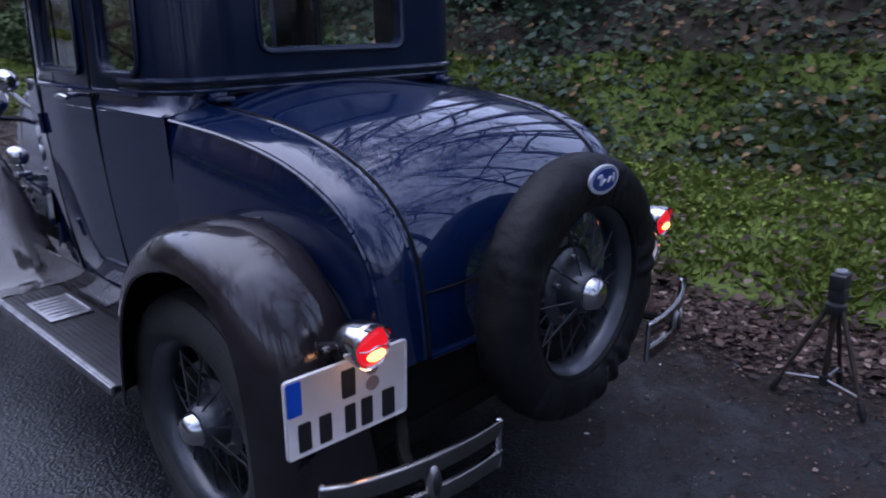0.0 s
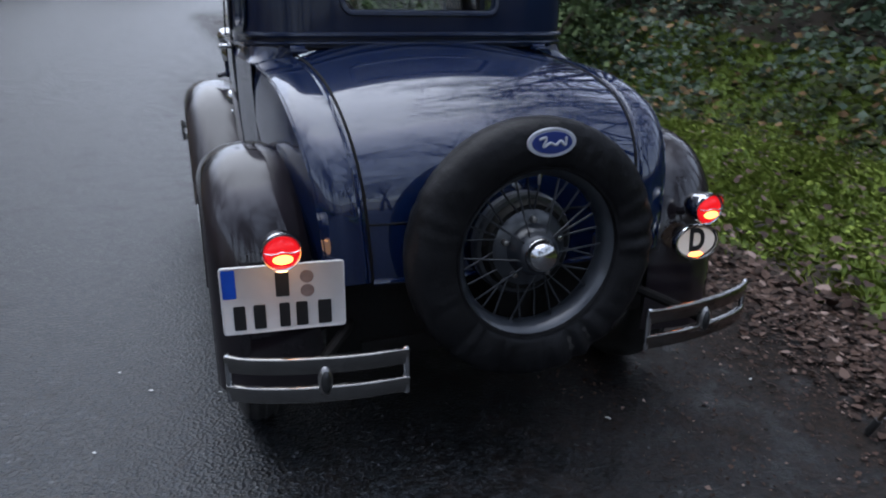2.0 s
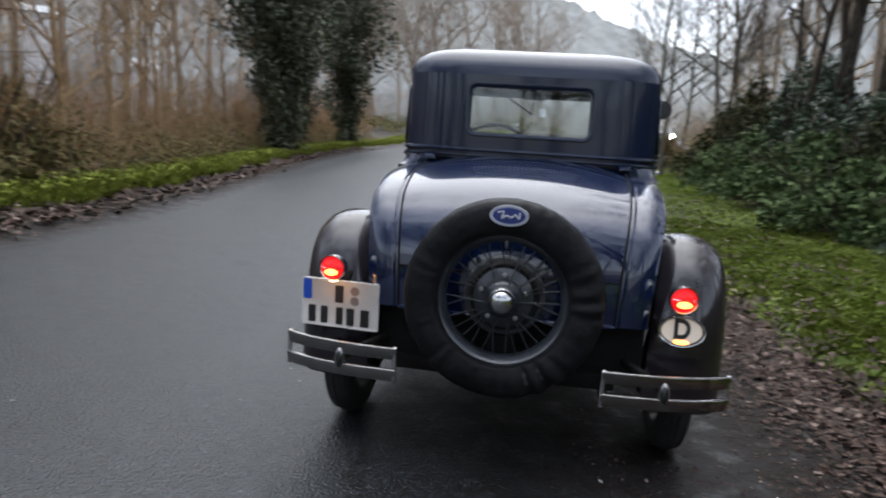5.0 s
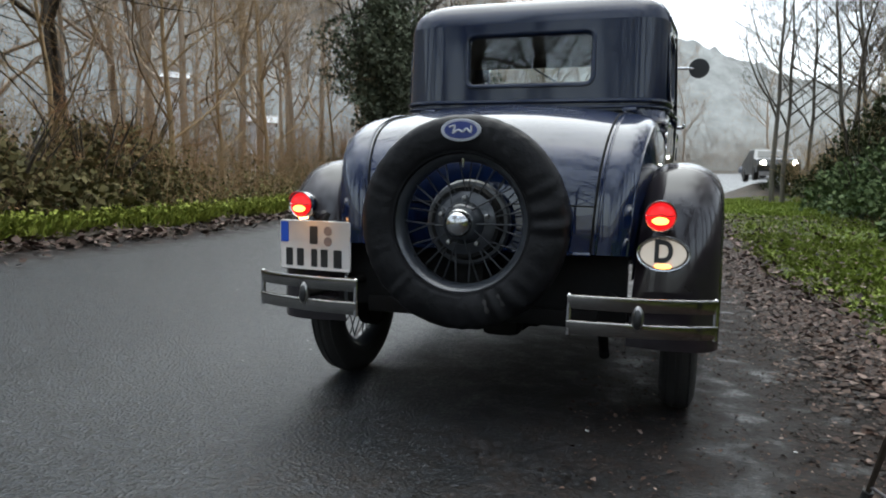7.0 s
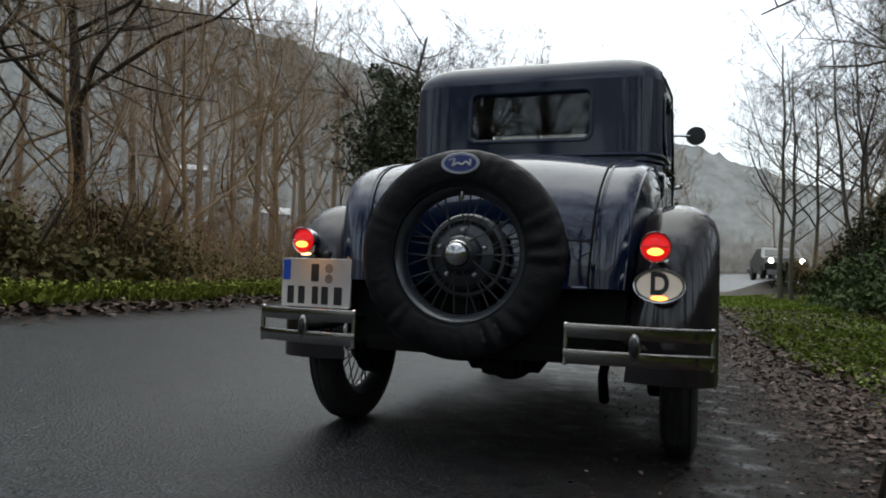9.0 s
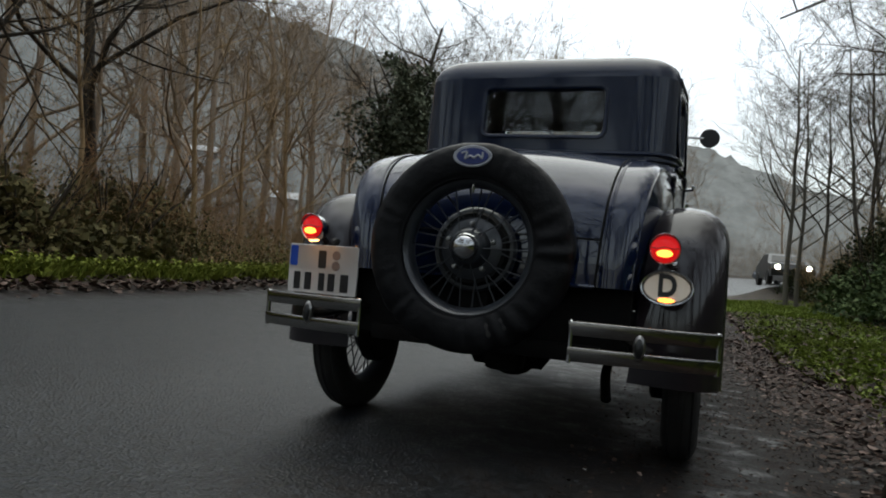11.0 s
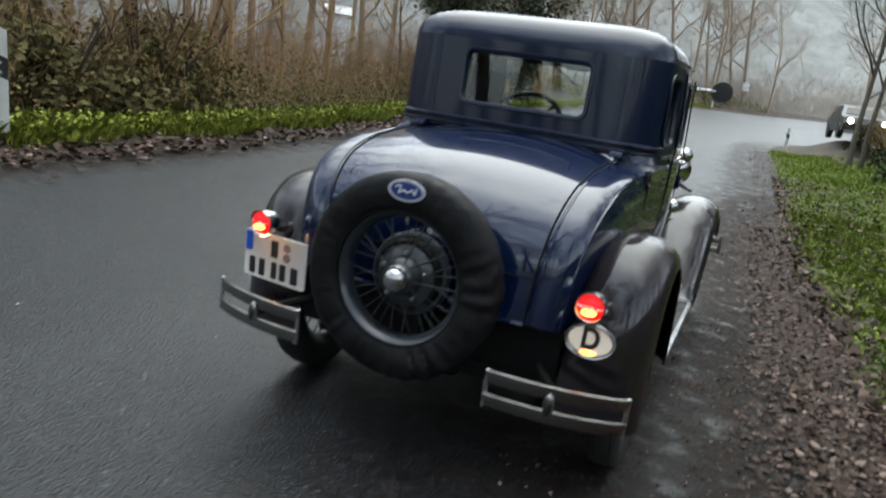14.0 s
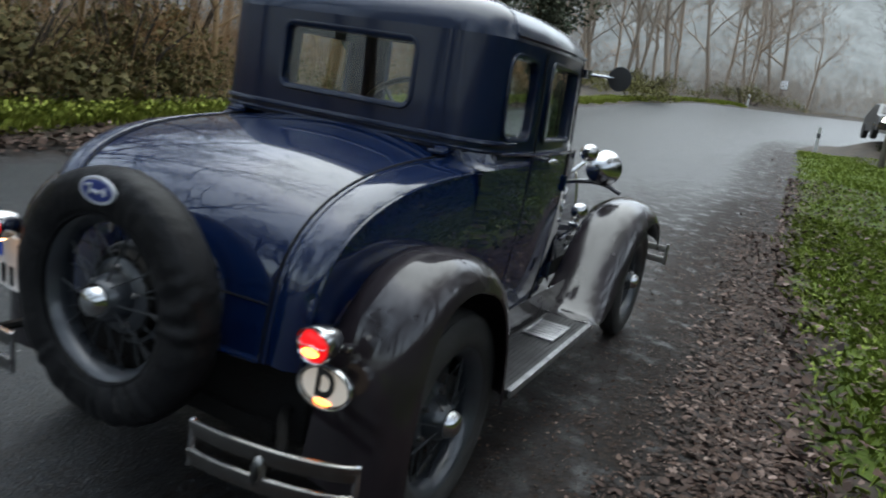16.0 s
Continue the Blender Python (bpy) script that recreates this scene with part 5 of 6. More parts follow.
def grow(wood, rnd, p, d, r, length, level, deepest, tips, spread=0.75, lift=0.12, first=0.25, far=1.0):
    steps = 7 if level == 0 else (5 if level < deepest else 3)
    pts, rad = [p], [r]
    for k in range(steps):
        bend = Vector((rnd.gauss(0, 1), rnd.gauss(0, 1), rnd.gauss(0, 0.6))) * (0.07 if level == 0 else 0.17)
        d = (d + bend + LEAN * lift * (0.4 if level else 0.5)).normalized()
        p = p + d * length / steps
        pts.append(p)
        rad.append(max(r * (1 - 0.78 * (k + 1) / steps), 0.0035))
    wood.rod(pts, rad, 7 if level == 0 else (5 if level == 1 else 3))
    if level == deepest:
        tips.append((pts[-1], (pts[-1] - pts[0]) / 3))
        return
    kids = {0: 11, 1: 7, 2: 5, 3: 4}[level]
    for k in range(kids):
        t = first + (1 - first) * (k + rnd.random() * 0.8) / kids
        i = min(int(t * steps), steps - 1)
        base = pts[i].lerp(pts[i + 1], t * steps - i)
        here = (pts[i + 1] - pts[i]).normalized()
        side = here.orthogonal().normalized()
        side.rotate(Matrix.Rotation(rnd.uniform(0, 6.283), 3, here))
        nd = (here * rnd.uniform(0.45, 0.9) + side * spread * rnd.uniform(0.7, 1.3)).normalized()
        nr = max(rad[i] * rnd.uniform(0.38, 0.6), 0.004)
        grow(wood, rnd, base, nd, nr, length * rnd.uniform(0.34, 0.52) * (1.15 - 0.4 * t) * (far if level == 0 else 1.0), level + 1, deepest, tips, spread, lift, 0.2)


def tree(seed, height, r0, material, deepest=3, label="bare winter tree with wet dark bark", spread=0.75, first=0.28, ivy=0, far=1.0, sprays=7):
    rnd = random.Random(seed)
    root = thing("tree", label, "tree", "roadside trees")
    whole, tips = Wood(), []
    grow(whole, rnd, Vector((0, 0, -0.3)), LEAN.copy(), r0, height, 0, deepest, tips, spread, first=first, far=far)
    cut = 8 * 7
    cutf = 7 * 7
    raw("trunk", [tuple(q) for q in whole.v[:cut]], whole.f[:cutf], material, root, smooth=True)
    raw("crown", [tuple(q) for q in whole.v[cut:]], np.array(whole.f[cutf:]) - cut, material, root)
    # fine end twigs: thin three-cornered slips fanning from the branch ends
    nt = np.random.default_rng(seed + 900)
    end, way = (np.repeat(np.array([tuple(q[k]) for q in tips]), sprays, 0) for k in (0, 1))
    way = way / np.linalg.norm(way, axis=1, keepdims=True)
    foot = end - way * nt.uniform(0, 0.6, (len(end), 1)) * height / 11
    out = way * 0.9 + nt.normal(0, 0.5, way.shape) + (0, 0, 0.15)
    out *= nt.uniform(0.25, 0.75, (len(end), 1)) * height / 11
    side = np.cross(out, nt.normal(0, 1, out.shape))
    side *= 0.0042 * height / 11 / np.linalg.norm(side, axis=1, keepdims=True)
    spray = raw("twig_spray", np.stack([foot - side, foot + side, foot + out], 1).reshape(-1, 3), np.arange(3 * len(foot)).reshape(-1, 3), material, root)
    tagged(spray, kind="stuff")
    if ivy:
        nrs = np.random.default_rng(seed)
        t = nrs.random(ivy) ** 0.8
        a = nrs.uniform(0, 2 * np.pi, ivy)
        hz = t * height * (0.72 + 0.06 * np.sin(2 * a + 1))
        rad = (0.2 + 0.8 * nrs.random(ivy)) * (0.62 + 0.50 * smoothstep(0.1, 0.4, t) + 1.1 * smoothstep(0.4, 0.68, t) * (1 - 0.75 * smoothstep(0.82, 1.0, t))) * (0.72 + 0.36 * np.sin(3 * a + 9 * t) + 0.3 * np.sin(19 * t + 2 * a))
        pts = np.stack([rad * np.cos(a) - 0.04 * hz, rad * np.sin(a), hz], 1)
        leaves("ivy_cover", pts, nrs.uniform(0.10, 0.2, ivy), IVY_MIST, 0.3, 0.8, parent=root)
    return root


def plant(proto, x, y, rz, scale, sink=0.0):
    m = Matrix.Translation((x, y, float(land(x, y)) - sink)) @ Matrix.Rotation(radians(rz), 4, LEAN) @ Matrix.Scale(scale, 4)
    return copy_thing(proto, m)


protos = [tree(11, 11.0, 0.17, BARK), tree(12, 9.0, 0.12, BARK, spread=0.6), tree(13, 12.5, 0.2, BARK, spread=0.9, first=0.35), tree(14, 7.0, 0.08, TWIG, spread=0.7, first=0.12)]
# distant trees take the paled twig colour in place of real mist
mist = [tree(21, 12.0, 0.16, HAZE_TREE, label="bare tree with mist painted into its colour"),  tree(22, 10.0, 0.11, HAZE_TREE, spread=0.6, label="slim bare tree with mist painted into its colour")]
reach = tree(41, 10.0, 0.19, BARK, spread=1.5, first=0.30, far=1.55, label="bare tree with long boughs over the verge")
ivied = tree(31, 9.5, 0.2, BARK, spread=0.9, first=0.45, label="ivy-clad bare tree beside the road", ivy=12000)
# each proto stands at its own first place, the others are copies
def settle(proto, x, y, rz, scale=1.0):
    proto.matrix_basis = Matrix.Translation((x, y, float(land(x, y)))) @ Matrix.Rotation(radians(rz), 4, LEAN) @ Matrix.Scale(scale, 4)


settle(ivied, -8.0, 17.3, 40, 0.90)
copy_thing(ivied, Matrix.Translation((-9.0, 27.0, float(land(-9.0, 27.0)))) @ Matrix.Rotation(2.0, 4, LEAN) @ Matrix.Scale(1.15, 4))
for x, y, rz, sc in ((-9.0, 18.9, 200, 0.78), (-9.7, 22.8, 300, 0.95)):
    plant(ivied, x, y, rz, sc)
settle(protos[0], -9.2, 4.2, 0, 0.9)
settle(protos[1], -8.6, 2.6, 0, 1.0)
settle(protos[2], 9.6, 14.5, 60, 0.9)
settle(reach, 8.6, 12.6, 20, 1.0)
plant(reach, 7.8, -3.5, 200, 1.0)
plant(reach, 7.2, 5.6, 140, 1.15)
plant(reach, 9.4, 13.0, 75, 1.35)
plant(protos[2], 8.4, 10.6, 160, 1.35)
plant(reach, 7.9, 8.6, 330, 1.3)
plant(protos[0], 9.6, 12.2, 250, 1.5)
plant(reach, 8.6, 1.8, 260, 1.2)
plant(reach, -11.6, 8.6, 310, 0.95)
plant(reach, 7.6, 17.4, 15, 1.2)
plant(reach, -8.7, 0.6, 60, 1.2)
plant(reach, -6.6, -6.0, 90, 1.0)
settle(protos[3], -8.0, 7.5, 0, 0.8)
settle(mist[0], -14.0, 24.0, 10, 0.9)
settle(mist[1], -4.5, 66.0, 30, 1.1)
rnd = random.Random(5)
for x, y, k, sc in [(-9.0, -0.5, 0, 0.9), (-10.5, -3.0, 1, 1.1), (-8.0, 5.0, 3, 0.8), (-8.9, 10.2, 3, 0.9), (-9.6, 13.0, 3, 1.0), (-10.8, 19.0, 3, 1.0), (6.4, 17.0, 1, 1.0), (6.9, 16.6, 1, 0.9), (7.5, 17.2, 0, 0.9), (8.1, 16.6, 0, 1.0), (5.6, 22.0, 1, 0.8), (7.4, 20.5, 0, 0.8), (8.5, 1.5, 2, 1.1), (7.4, 4.6, 1, 1.3), (8.2, 2.9, 0, 1.25), (7.5, 0.6, 1, 1.3), (8.9, 4.2, 2, 1.2), (7.6, -1.4, 0, 0.95), (9.5, 6.0, 0, 1.1), (9.0, -2.0, 0, 1.0), (8.2, -6.0, 2, 1.0), (7.6, -10.0, 0, 1.1), (-7.5, -7.0, 2, 1.0), (-8.5, -11.0, 0, 1.1), (-4.4, -15.0, 1, 1.2), (7.0, -15.0, 2, 1.1), (3.5, -22.0, 2, 1.1), (0.5, -30.0, 2, 1.2), (6.5, -20.0, 1, 1.2), (-5.8, -9.0, 0, 1.0), (-4.5, -12.8, 2, 1.25), (-4.9, -16.6, 2, 1.2), (-4.5, -20.0, 0, 1.3), (-5.6, -21.5, 2, 1.3), (-4.9, -12.5, 2, 1.0), (-6.4, -14.0, 0, 1.1), (-3.2, -19.0, 2, 1.05), (-1.6, -26.0, 0, 1.15), (2.6, -27.0, 0, 1.1), (4.6, -17.0, 2, 0.95), (5.2, -12.0, 0, 1.0), (4.4, -8.6, 2, 0.9), (6.0, -7.0, 1, 1.1), (-0.4, -34.0, 0, 1.3), (5.6, -25.0, 0, 1.2)]:
    plant(protos[k], x, y, rnd.uniform(0, 360), sc * rnd.uniform(0.92, 1.08))
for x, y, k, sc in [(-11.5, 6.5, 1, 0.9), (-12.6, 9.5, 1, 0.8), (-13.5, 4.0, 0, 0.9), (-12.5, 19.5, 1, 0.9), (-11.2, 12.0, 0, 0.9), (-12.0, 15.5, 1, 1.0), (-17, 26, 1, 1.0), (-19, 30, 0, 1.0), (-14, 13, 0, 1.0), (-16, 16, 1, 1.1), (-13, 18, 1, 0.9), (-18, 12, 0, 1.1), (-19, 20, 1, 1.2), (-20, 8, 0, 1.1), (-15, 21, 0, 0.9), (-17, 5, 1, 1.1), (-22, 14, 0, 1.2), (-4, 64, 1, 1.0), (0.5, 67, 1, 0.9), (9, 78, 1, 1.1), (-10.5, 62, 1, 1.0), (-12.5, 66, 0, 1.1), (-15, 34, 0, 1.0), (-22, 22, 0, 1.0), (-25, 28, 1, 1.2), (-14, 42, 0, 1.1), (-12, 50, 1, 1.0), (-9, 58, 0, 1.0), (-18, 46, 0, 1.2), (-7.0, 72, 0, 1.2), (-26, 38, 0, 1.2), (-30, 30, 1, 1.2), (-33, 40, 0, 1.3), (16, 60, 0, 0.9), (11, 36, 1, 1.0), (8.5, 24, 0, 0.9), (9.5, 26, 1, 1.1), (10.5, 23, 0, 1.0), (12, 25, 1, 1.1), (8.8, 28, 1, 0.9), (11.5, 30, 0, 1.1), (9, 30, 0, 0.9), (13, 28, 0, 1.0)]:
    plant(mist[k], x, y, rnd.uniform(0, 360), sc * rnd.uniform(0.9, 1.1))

# slim grey trees where the bank ends
slim = tree(26, 9.6, 0.10, SLATE_TWIG, spread=0.62, first=0.22, label="slim grey bare tree rising from the bushes")
settle(slim, 3.7, 25.0, 0, 1.0)
for x, y, sc in ((4.1, 25.3, 0.9), (5.0, 26.2, 0.85), (5.9, 24.6, 0.95), (6.9, 26.0, 1.0)):
    plant(slim, x, y, rnd.uniform(0, 360), sc)

def bough_tree(x, y, height, boughs):
    """A stout tree with a few long boughs at given heights, headings and lengths."""
    rn = random.Random(77)
    root = thing("tree", "dark bare tree with long boughs hanging over the verge", "tree", "roadside trees", at=(x, y, float(land(x, y))))
    trunk = Wood()
    pts = [Vector((0.08 * math.sin(k), 0.06 * math.cos(1.7 * k), -0.3 + k * height / 8)) for k in range(9)]
    trunk.rod(pts, [0.19 * (1 - 0.085 * k) for k in range(9)], 9)
    raw("trunk", [tuple(q) for q in trunk.v], trunk.f, BARK, root, smooth=True)
    for h, heading, up, length in boughs:
        w, tips = Wood(), []
        a = radians(heading)
        d = Vector((math.sin(a), math.cos(a), up)).normalized()
        grow(w, rn, Vector((0, 0, h)), d, 0.075, length, 1, 3, tips, 0.8, 0.02, 0.15)
        raw("bough", [tuple(q) for q in w.v], w.f, BARK, root)
        twig = Wood()
        for end, way in tips:
            for _ in range(6):
                e = end + (way.normalized() * 0.8 + Vector((rn.gauss(0, 0.5), rn.gauss(0, 0.5), rn.gauss(0, 0.4)))) * rn.uniform(0.2, 0.6)
                twig.rod([end - way * rn.random(), e], [0.004, 0.0015], 3)
        tagged(raw("twig_spray", [tuple(q) for q in twig.v], twig.f, BARK, root), kind="stuff")
    return root


bough_tree(7.7, 11.6, 7.6, ((2.2, -95, 0.28, 5.6), (2.8, -75, 0.22, 5.8), (3.4, -100, 0.25, 5.4), (3.2, -45, 0.3, 4.0), (4.2, -85, 0.4, 4.2), (5.2, 160, 0.5, 3.0), (6.2, 60, 0.6, 2.8), (6.8, -60, 0.7, 2.6)))

# brown woods on the outside of the bend, mist put into their colour
woods = [tree(23, 12.5, 0.15, BROWN_MIST, spread=0.85, first=0.2, label="bare brown tree beyond the bend, mist painted into its colour")]
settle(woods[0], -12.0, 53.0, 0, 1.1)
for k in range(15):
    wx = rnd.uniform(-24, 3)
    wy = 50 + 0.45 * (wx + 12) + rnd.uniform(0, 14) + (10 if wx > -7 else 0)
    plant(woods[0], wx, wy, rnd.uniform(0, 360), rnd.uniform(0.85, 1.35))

# thickets of thin stems on the far side
def thicket(name, n, place, tall, material, label, twigs=7, arch=0.13):
    """Arching bare stems with side twigs, standing in patches."""
    w = Wood()
    rn = random.Random(name + label)
    made = 0
    while made < n:
        x, y, h = place(rn)
        if rn.random() > 0.2 + 0.8 * float(tuft_noise(0.8 * x, 0.7 * y)):
            continue
        made += 1
        p = Vector((x, y, float(land(x, y)) - 0.05))
        h *= tall * rn.uniform(0.5, 1.25)
        d = Vector((rn.gauss(0, 0.32), rn.gauss(0, 0.32), 1)).normalized()
        pts = [p]
        for k in range(6):
            d = (d + Vector((rn.gauss(0, arch), rn.gauss(0, arch), -0.05 * k * rn.random()))).normalized()
            pts.append(pts[-1] + d * h / 6)
        r = 0.0035 + 0.0026 * h * rn.random()
        w.rod(pts, [r * (1 - 0.14 * k) for k in range(7)], 3)
        for _ in range(rn.randint(twigs - 2, twigs + 2)):
            i = rn.randint(1, 5)
            q = pts[i].lerp(pts[i + 1], rn.random())
            dd = (d + Vector((rn.gauss(0, 0.9), rn.gauss(0, 0.9), rn.uniform(-0.2, 0.6)))).normalized()
            l = h * rn.uniform(0.12, 0.38)
            mid = q + dd * l * 0.5
            end = q + dd * l + Vector((rn.gauss(0, 0.12) * l, rn.gauss(0, 0.12) * l, rn.uniform(-0.1, 0.2) * l))
            w.rod([q, mid, end], [r * 0.45, r * 0.35, r * 0.2], 3)
            if rn.random() < 0.5:
                e2 = mid + Vector((rn.gauss(0, 0.3), rn.gauss(0, 0.3), rn.uniform(0, 0.35))) * l
                w.rod([mid, e2], [r * 0.3, r * 0.18], 3)
    ob = raw(name, [tuple(q) for q in w.v], w.f, material)
    return tagged(ob, label, "thicket", kind="stuff")


def left_belt(rn):
    y = rn.uniform(-9, 34)
    off = 1.5 + abs(rn.gauss(0, 2.4))
    return float(left_edge(y)) - off, y, 0.75 + 0.25 * min(off, 4)


thicket("thicket", 1900, left_belt, 1.3, TWIG, "tangled brown bare stems along the far roadside")
def far_belt(rn):
    y = rn.uniform(2, 60)
    return float(left_edge(min(y, 40))) - 4 - rn.random() * 15, y, 1.7


def bend_belt(rn):
    t = rn.random()
    return -9 + 30 * t + rn.gauss(0, 1.5), 58 + 24 * t + abs(rn.gauss(0, 5)), 0.9 + 2.2 * rn.random() ** 2


def sapling_belt(rn):
    y = rn.uniform(-6, 36)
    return float(left_edge(y)) - 2.2 - abs(rn.gauss(0, 2.6)), y, 0.45 + 1.3 * rn.random() ** 2


thicket("sapling_thicket", 900, sapling_belt, 2.6, SAPLING, "dense brown saplings among the far roadside trees", 14)
def wood_belt(rn):
    x = rn.uniform(-26, 2)
    return x, 49 + 0.45 * (x + 12) + rn.uniform(0, 12) + (10 if x > -7 else 0), 0.5 + 1.2 * rn.random() ** 2


# mist here is only the pale twig colour of these three thickets
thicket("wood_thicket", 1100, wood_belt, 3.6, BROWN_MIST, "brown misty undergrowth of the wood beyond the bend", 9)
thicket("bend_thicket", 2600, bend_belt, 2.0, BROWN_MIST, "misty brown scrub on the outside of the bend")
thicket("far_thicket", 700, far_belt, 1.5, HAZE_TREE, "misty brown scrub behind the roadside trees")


def right_belt(rn):
    y = rn.uniform(19, 27)
    return float(grass_edge(y)) + 3.6 + abs(rn.gauss(0, 1.6)), y, 1.2


thicket("right_thicket", 700, right_belt, 1.8, TWIG, "thin bare saplings at the end of the bank")
N = 60000
y = rng.uniform(-9, 34, N)
off = 1.25 + np.abs(rng.normal(0, 2.0, N))
x = left_edge(y) - off
z = land(x, y) + rng.random(N) ** 2.2 * (0.3 + 0.42 * np.clip(off - 0.8, 0, 2.0)) * (0.35 + 1.2 * tuft_noise(x, y))
sel = rng.random(N)
P = np.stack([x, y, z], 1)
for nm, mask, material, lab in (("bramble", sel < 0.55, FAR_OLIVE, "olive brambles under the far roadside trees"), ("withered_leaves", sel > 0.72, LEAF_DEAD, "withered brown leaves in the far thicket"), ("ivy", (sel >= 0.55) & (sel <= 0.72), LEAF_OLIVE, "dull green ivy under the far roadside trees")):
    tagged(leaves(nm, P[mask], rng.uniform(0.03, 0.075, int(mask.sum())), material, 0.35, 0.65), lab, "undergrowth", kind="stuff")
# bushes at the end of the bank and along the far bend
def bush(x0, y0, rx, ry, h, n, material, label):
    a, t = rng.uniform(0, 2 * np.pi, n), rng.random(n) ** 0.5
    lump = 0.75 + 0.25 * np.sin(3 * a + x0) + 0.15 * np.sin(7 * a + y0)
    x, y = x0 + rx * t * lump * np.cos(a), y0 + ry * t * lump * np.sin(a)
    top = h * np.sqrt(np.clip(1 - (t * 0.95) ** 2, 0, 1)) * (0.75 + 0.35 * rough_field(x * 1.5, y * 1.5))
    z = land(x, y) + top * rng.uniform(0.25, 1.0, n) ** 0.5
    root = thing("bush", label, "bush", "roadside bushes", at=(x0, y0, float(land(x0, y0))))
    leaves("foliage", np.stack([x - x0, y - y0, z - float(land(x0, y0))], 1), rng.uniform(0.08, 0.16, n), material, 0.3, 0.7, parent=root)
    w, rn = Wood(), random.Random(n + int(10 * x0))
    for _ in range(16):
        a, r = rn.uniform(0, 6.283), rn.uniform(0.3, 0.9)
        foot = Vector((0.25 * rx * r * math.cos(a), 0.25 * ry * r * math.sin(a), -0.1))
        tip = Vector((rx * r * math.cos(a), ry * r * math.sin(a), h * rn.uniform(0.6, 1.15)))
        w.rod([foot, foot.lerp(tip, 0.5) + Vector((0, 0, 0.15 * h)), tip], [0.03, 0.02, 0.006], 4)
    raw("branchwork", [tuple(q) for q in w.v], w.f, BARK, root)
    return root


bush(6.4, 18.0, 2.2, 3.0, 2.4, 4500, LEAF_GREEN, "dark evergreen bush at the end of the bank")
bush(5.1, 9.6, 1.5, 2.4, 1.2, 4500, LAUREL, "mid-green leafy bush at the foot of the bank")
bush(5.2, 13.2, 1.6, 2.6, 1.5, 5000, LAUREL, "spreading green bush at the foot of the bank")
bush(5.0, 16.8, 1.4, 2.4, 1.7, 4500, LAUREL, "tall green bush where the bank ends")
bush(5.4, 19.8, 1.5, 3.0, 3.0, 6500, LEAF_OLIVE, "tall olive green bush beyond the bank")
bush(7.3, 9.3, 1.8, 2.6, 1.4, 5500, LEAF_GREEN, "dense ivy mound high on the bank")
bush(7.9, 5.6, 1.8, 2.6, 1.5, 5000, LEAF_GREEN, "dense dark evergreen mound on the bank")
bush(6.2, 11.6, 1.5, 2.0, 1.5, 4000, LEAF_OLIVE, "olive bramble mound on the bank")
bush(5.6, 25.0, 1.3, 1.6, 2.2, 1800, FAR_OLIVE, "thin olive bush beside the road bend")
bush(7.8, 13.5, 2.0, 2.6, 1.5, 3500, LEAF_GREEN, "dark evergreen bush on the bank")
for x, y, rx, h, n in ((-7.0, 3.3, 1.2, 1.2, 2000), (-7.7, 5.4, 1.3, 1.5, 2200), (-8.8, 7.4, 1.4, 1.9, 2200), (-9.8, 4.4, 1.7, 2.6, 2800), (-8.6, 1.2, 1.6, 1.9, 2400)):
    bush(x, y, rx, 1.5, h, n, UNDERWOOD, "dark olive undergrowth among the far roadside trees")
bush(4.8, 28.8, 1.0, 1.2, 1.3, 2000, LEAF_OLIVE, "low olive bush in front of a parked car")
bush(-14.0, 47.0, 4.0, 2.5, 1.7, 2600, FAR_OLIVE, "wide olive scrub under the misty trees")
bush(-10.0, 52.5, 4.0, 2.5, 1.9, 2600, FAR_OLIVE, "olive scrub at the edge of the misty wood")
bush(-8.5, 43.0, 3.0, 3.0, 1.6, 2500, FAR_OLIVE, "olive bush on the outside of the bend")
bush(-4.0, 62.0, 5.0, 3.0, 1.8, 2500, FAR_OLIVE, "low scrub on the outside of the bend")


# wooded hills, the mist put into their pale grey colour
def hill(name, dist, heights, label, seed):
    az = np.linspace(-180, 180, 900)
    top = np.interp(az, *zip(*heights))
    rn = np.random.default_rng(seed)
    rows = []
    for k in range(15):
        f = k / 14
        ruff = rn.normal(0, 1, len(az)) * (0.0022 * dist * (f > 0.2)) + 0.006 * dist * f * np.sin(az * 1.1 + 3 * f) * np.sin(az * 0.37 + 5 * f)
        d = dist * (1 + 0.35 * f)
        hz = np.tan(np.radians(top)) * dist * 1.35 * f**0.8 + ruff
        a = np.radians(az)
        rows.append(np.stack([d * np.sin(a), d * np.cos(a), hz + 0.5], 1))
    v = np.concatenate(rows)
    n = len(az)
    i = (np.arange(14)[:, None] * n + np.arange(n - 1)[None]).ravel()
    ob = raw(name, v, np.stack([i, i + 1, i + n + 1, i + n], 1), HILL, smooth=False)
    return tagged(ob, label, "hill", kind="structure")


hill("backdrop", 320, [(-180, 5), (-140, 7), (-110, 17), (-80, 22), (-60, 22), (-45, 20.8), (-36, 19.8), (-28, 18.2), (-15, 15.5), (-3, 13.5), (4, 10.5), (12, 8), (18, 14), (30, 18), (60, 19), (95, 20), (130, 12), (180, 5)], "wooded hillside with mist painted into its pale grey", 3)

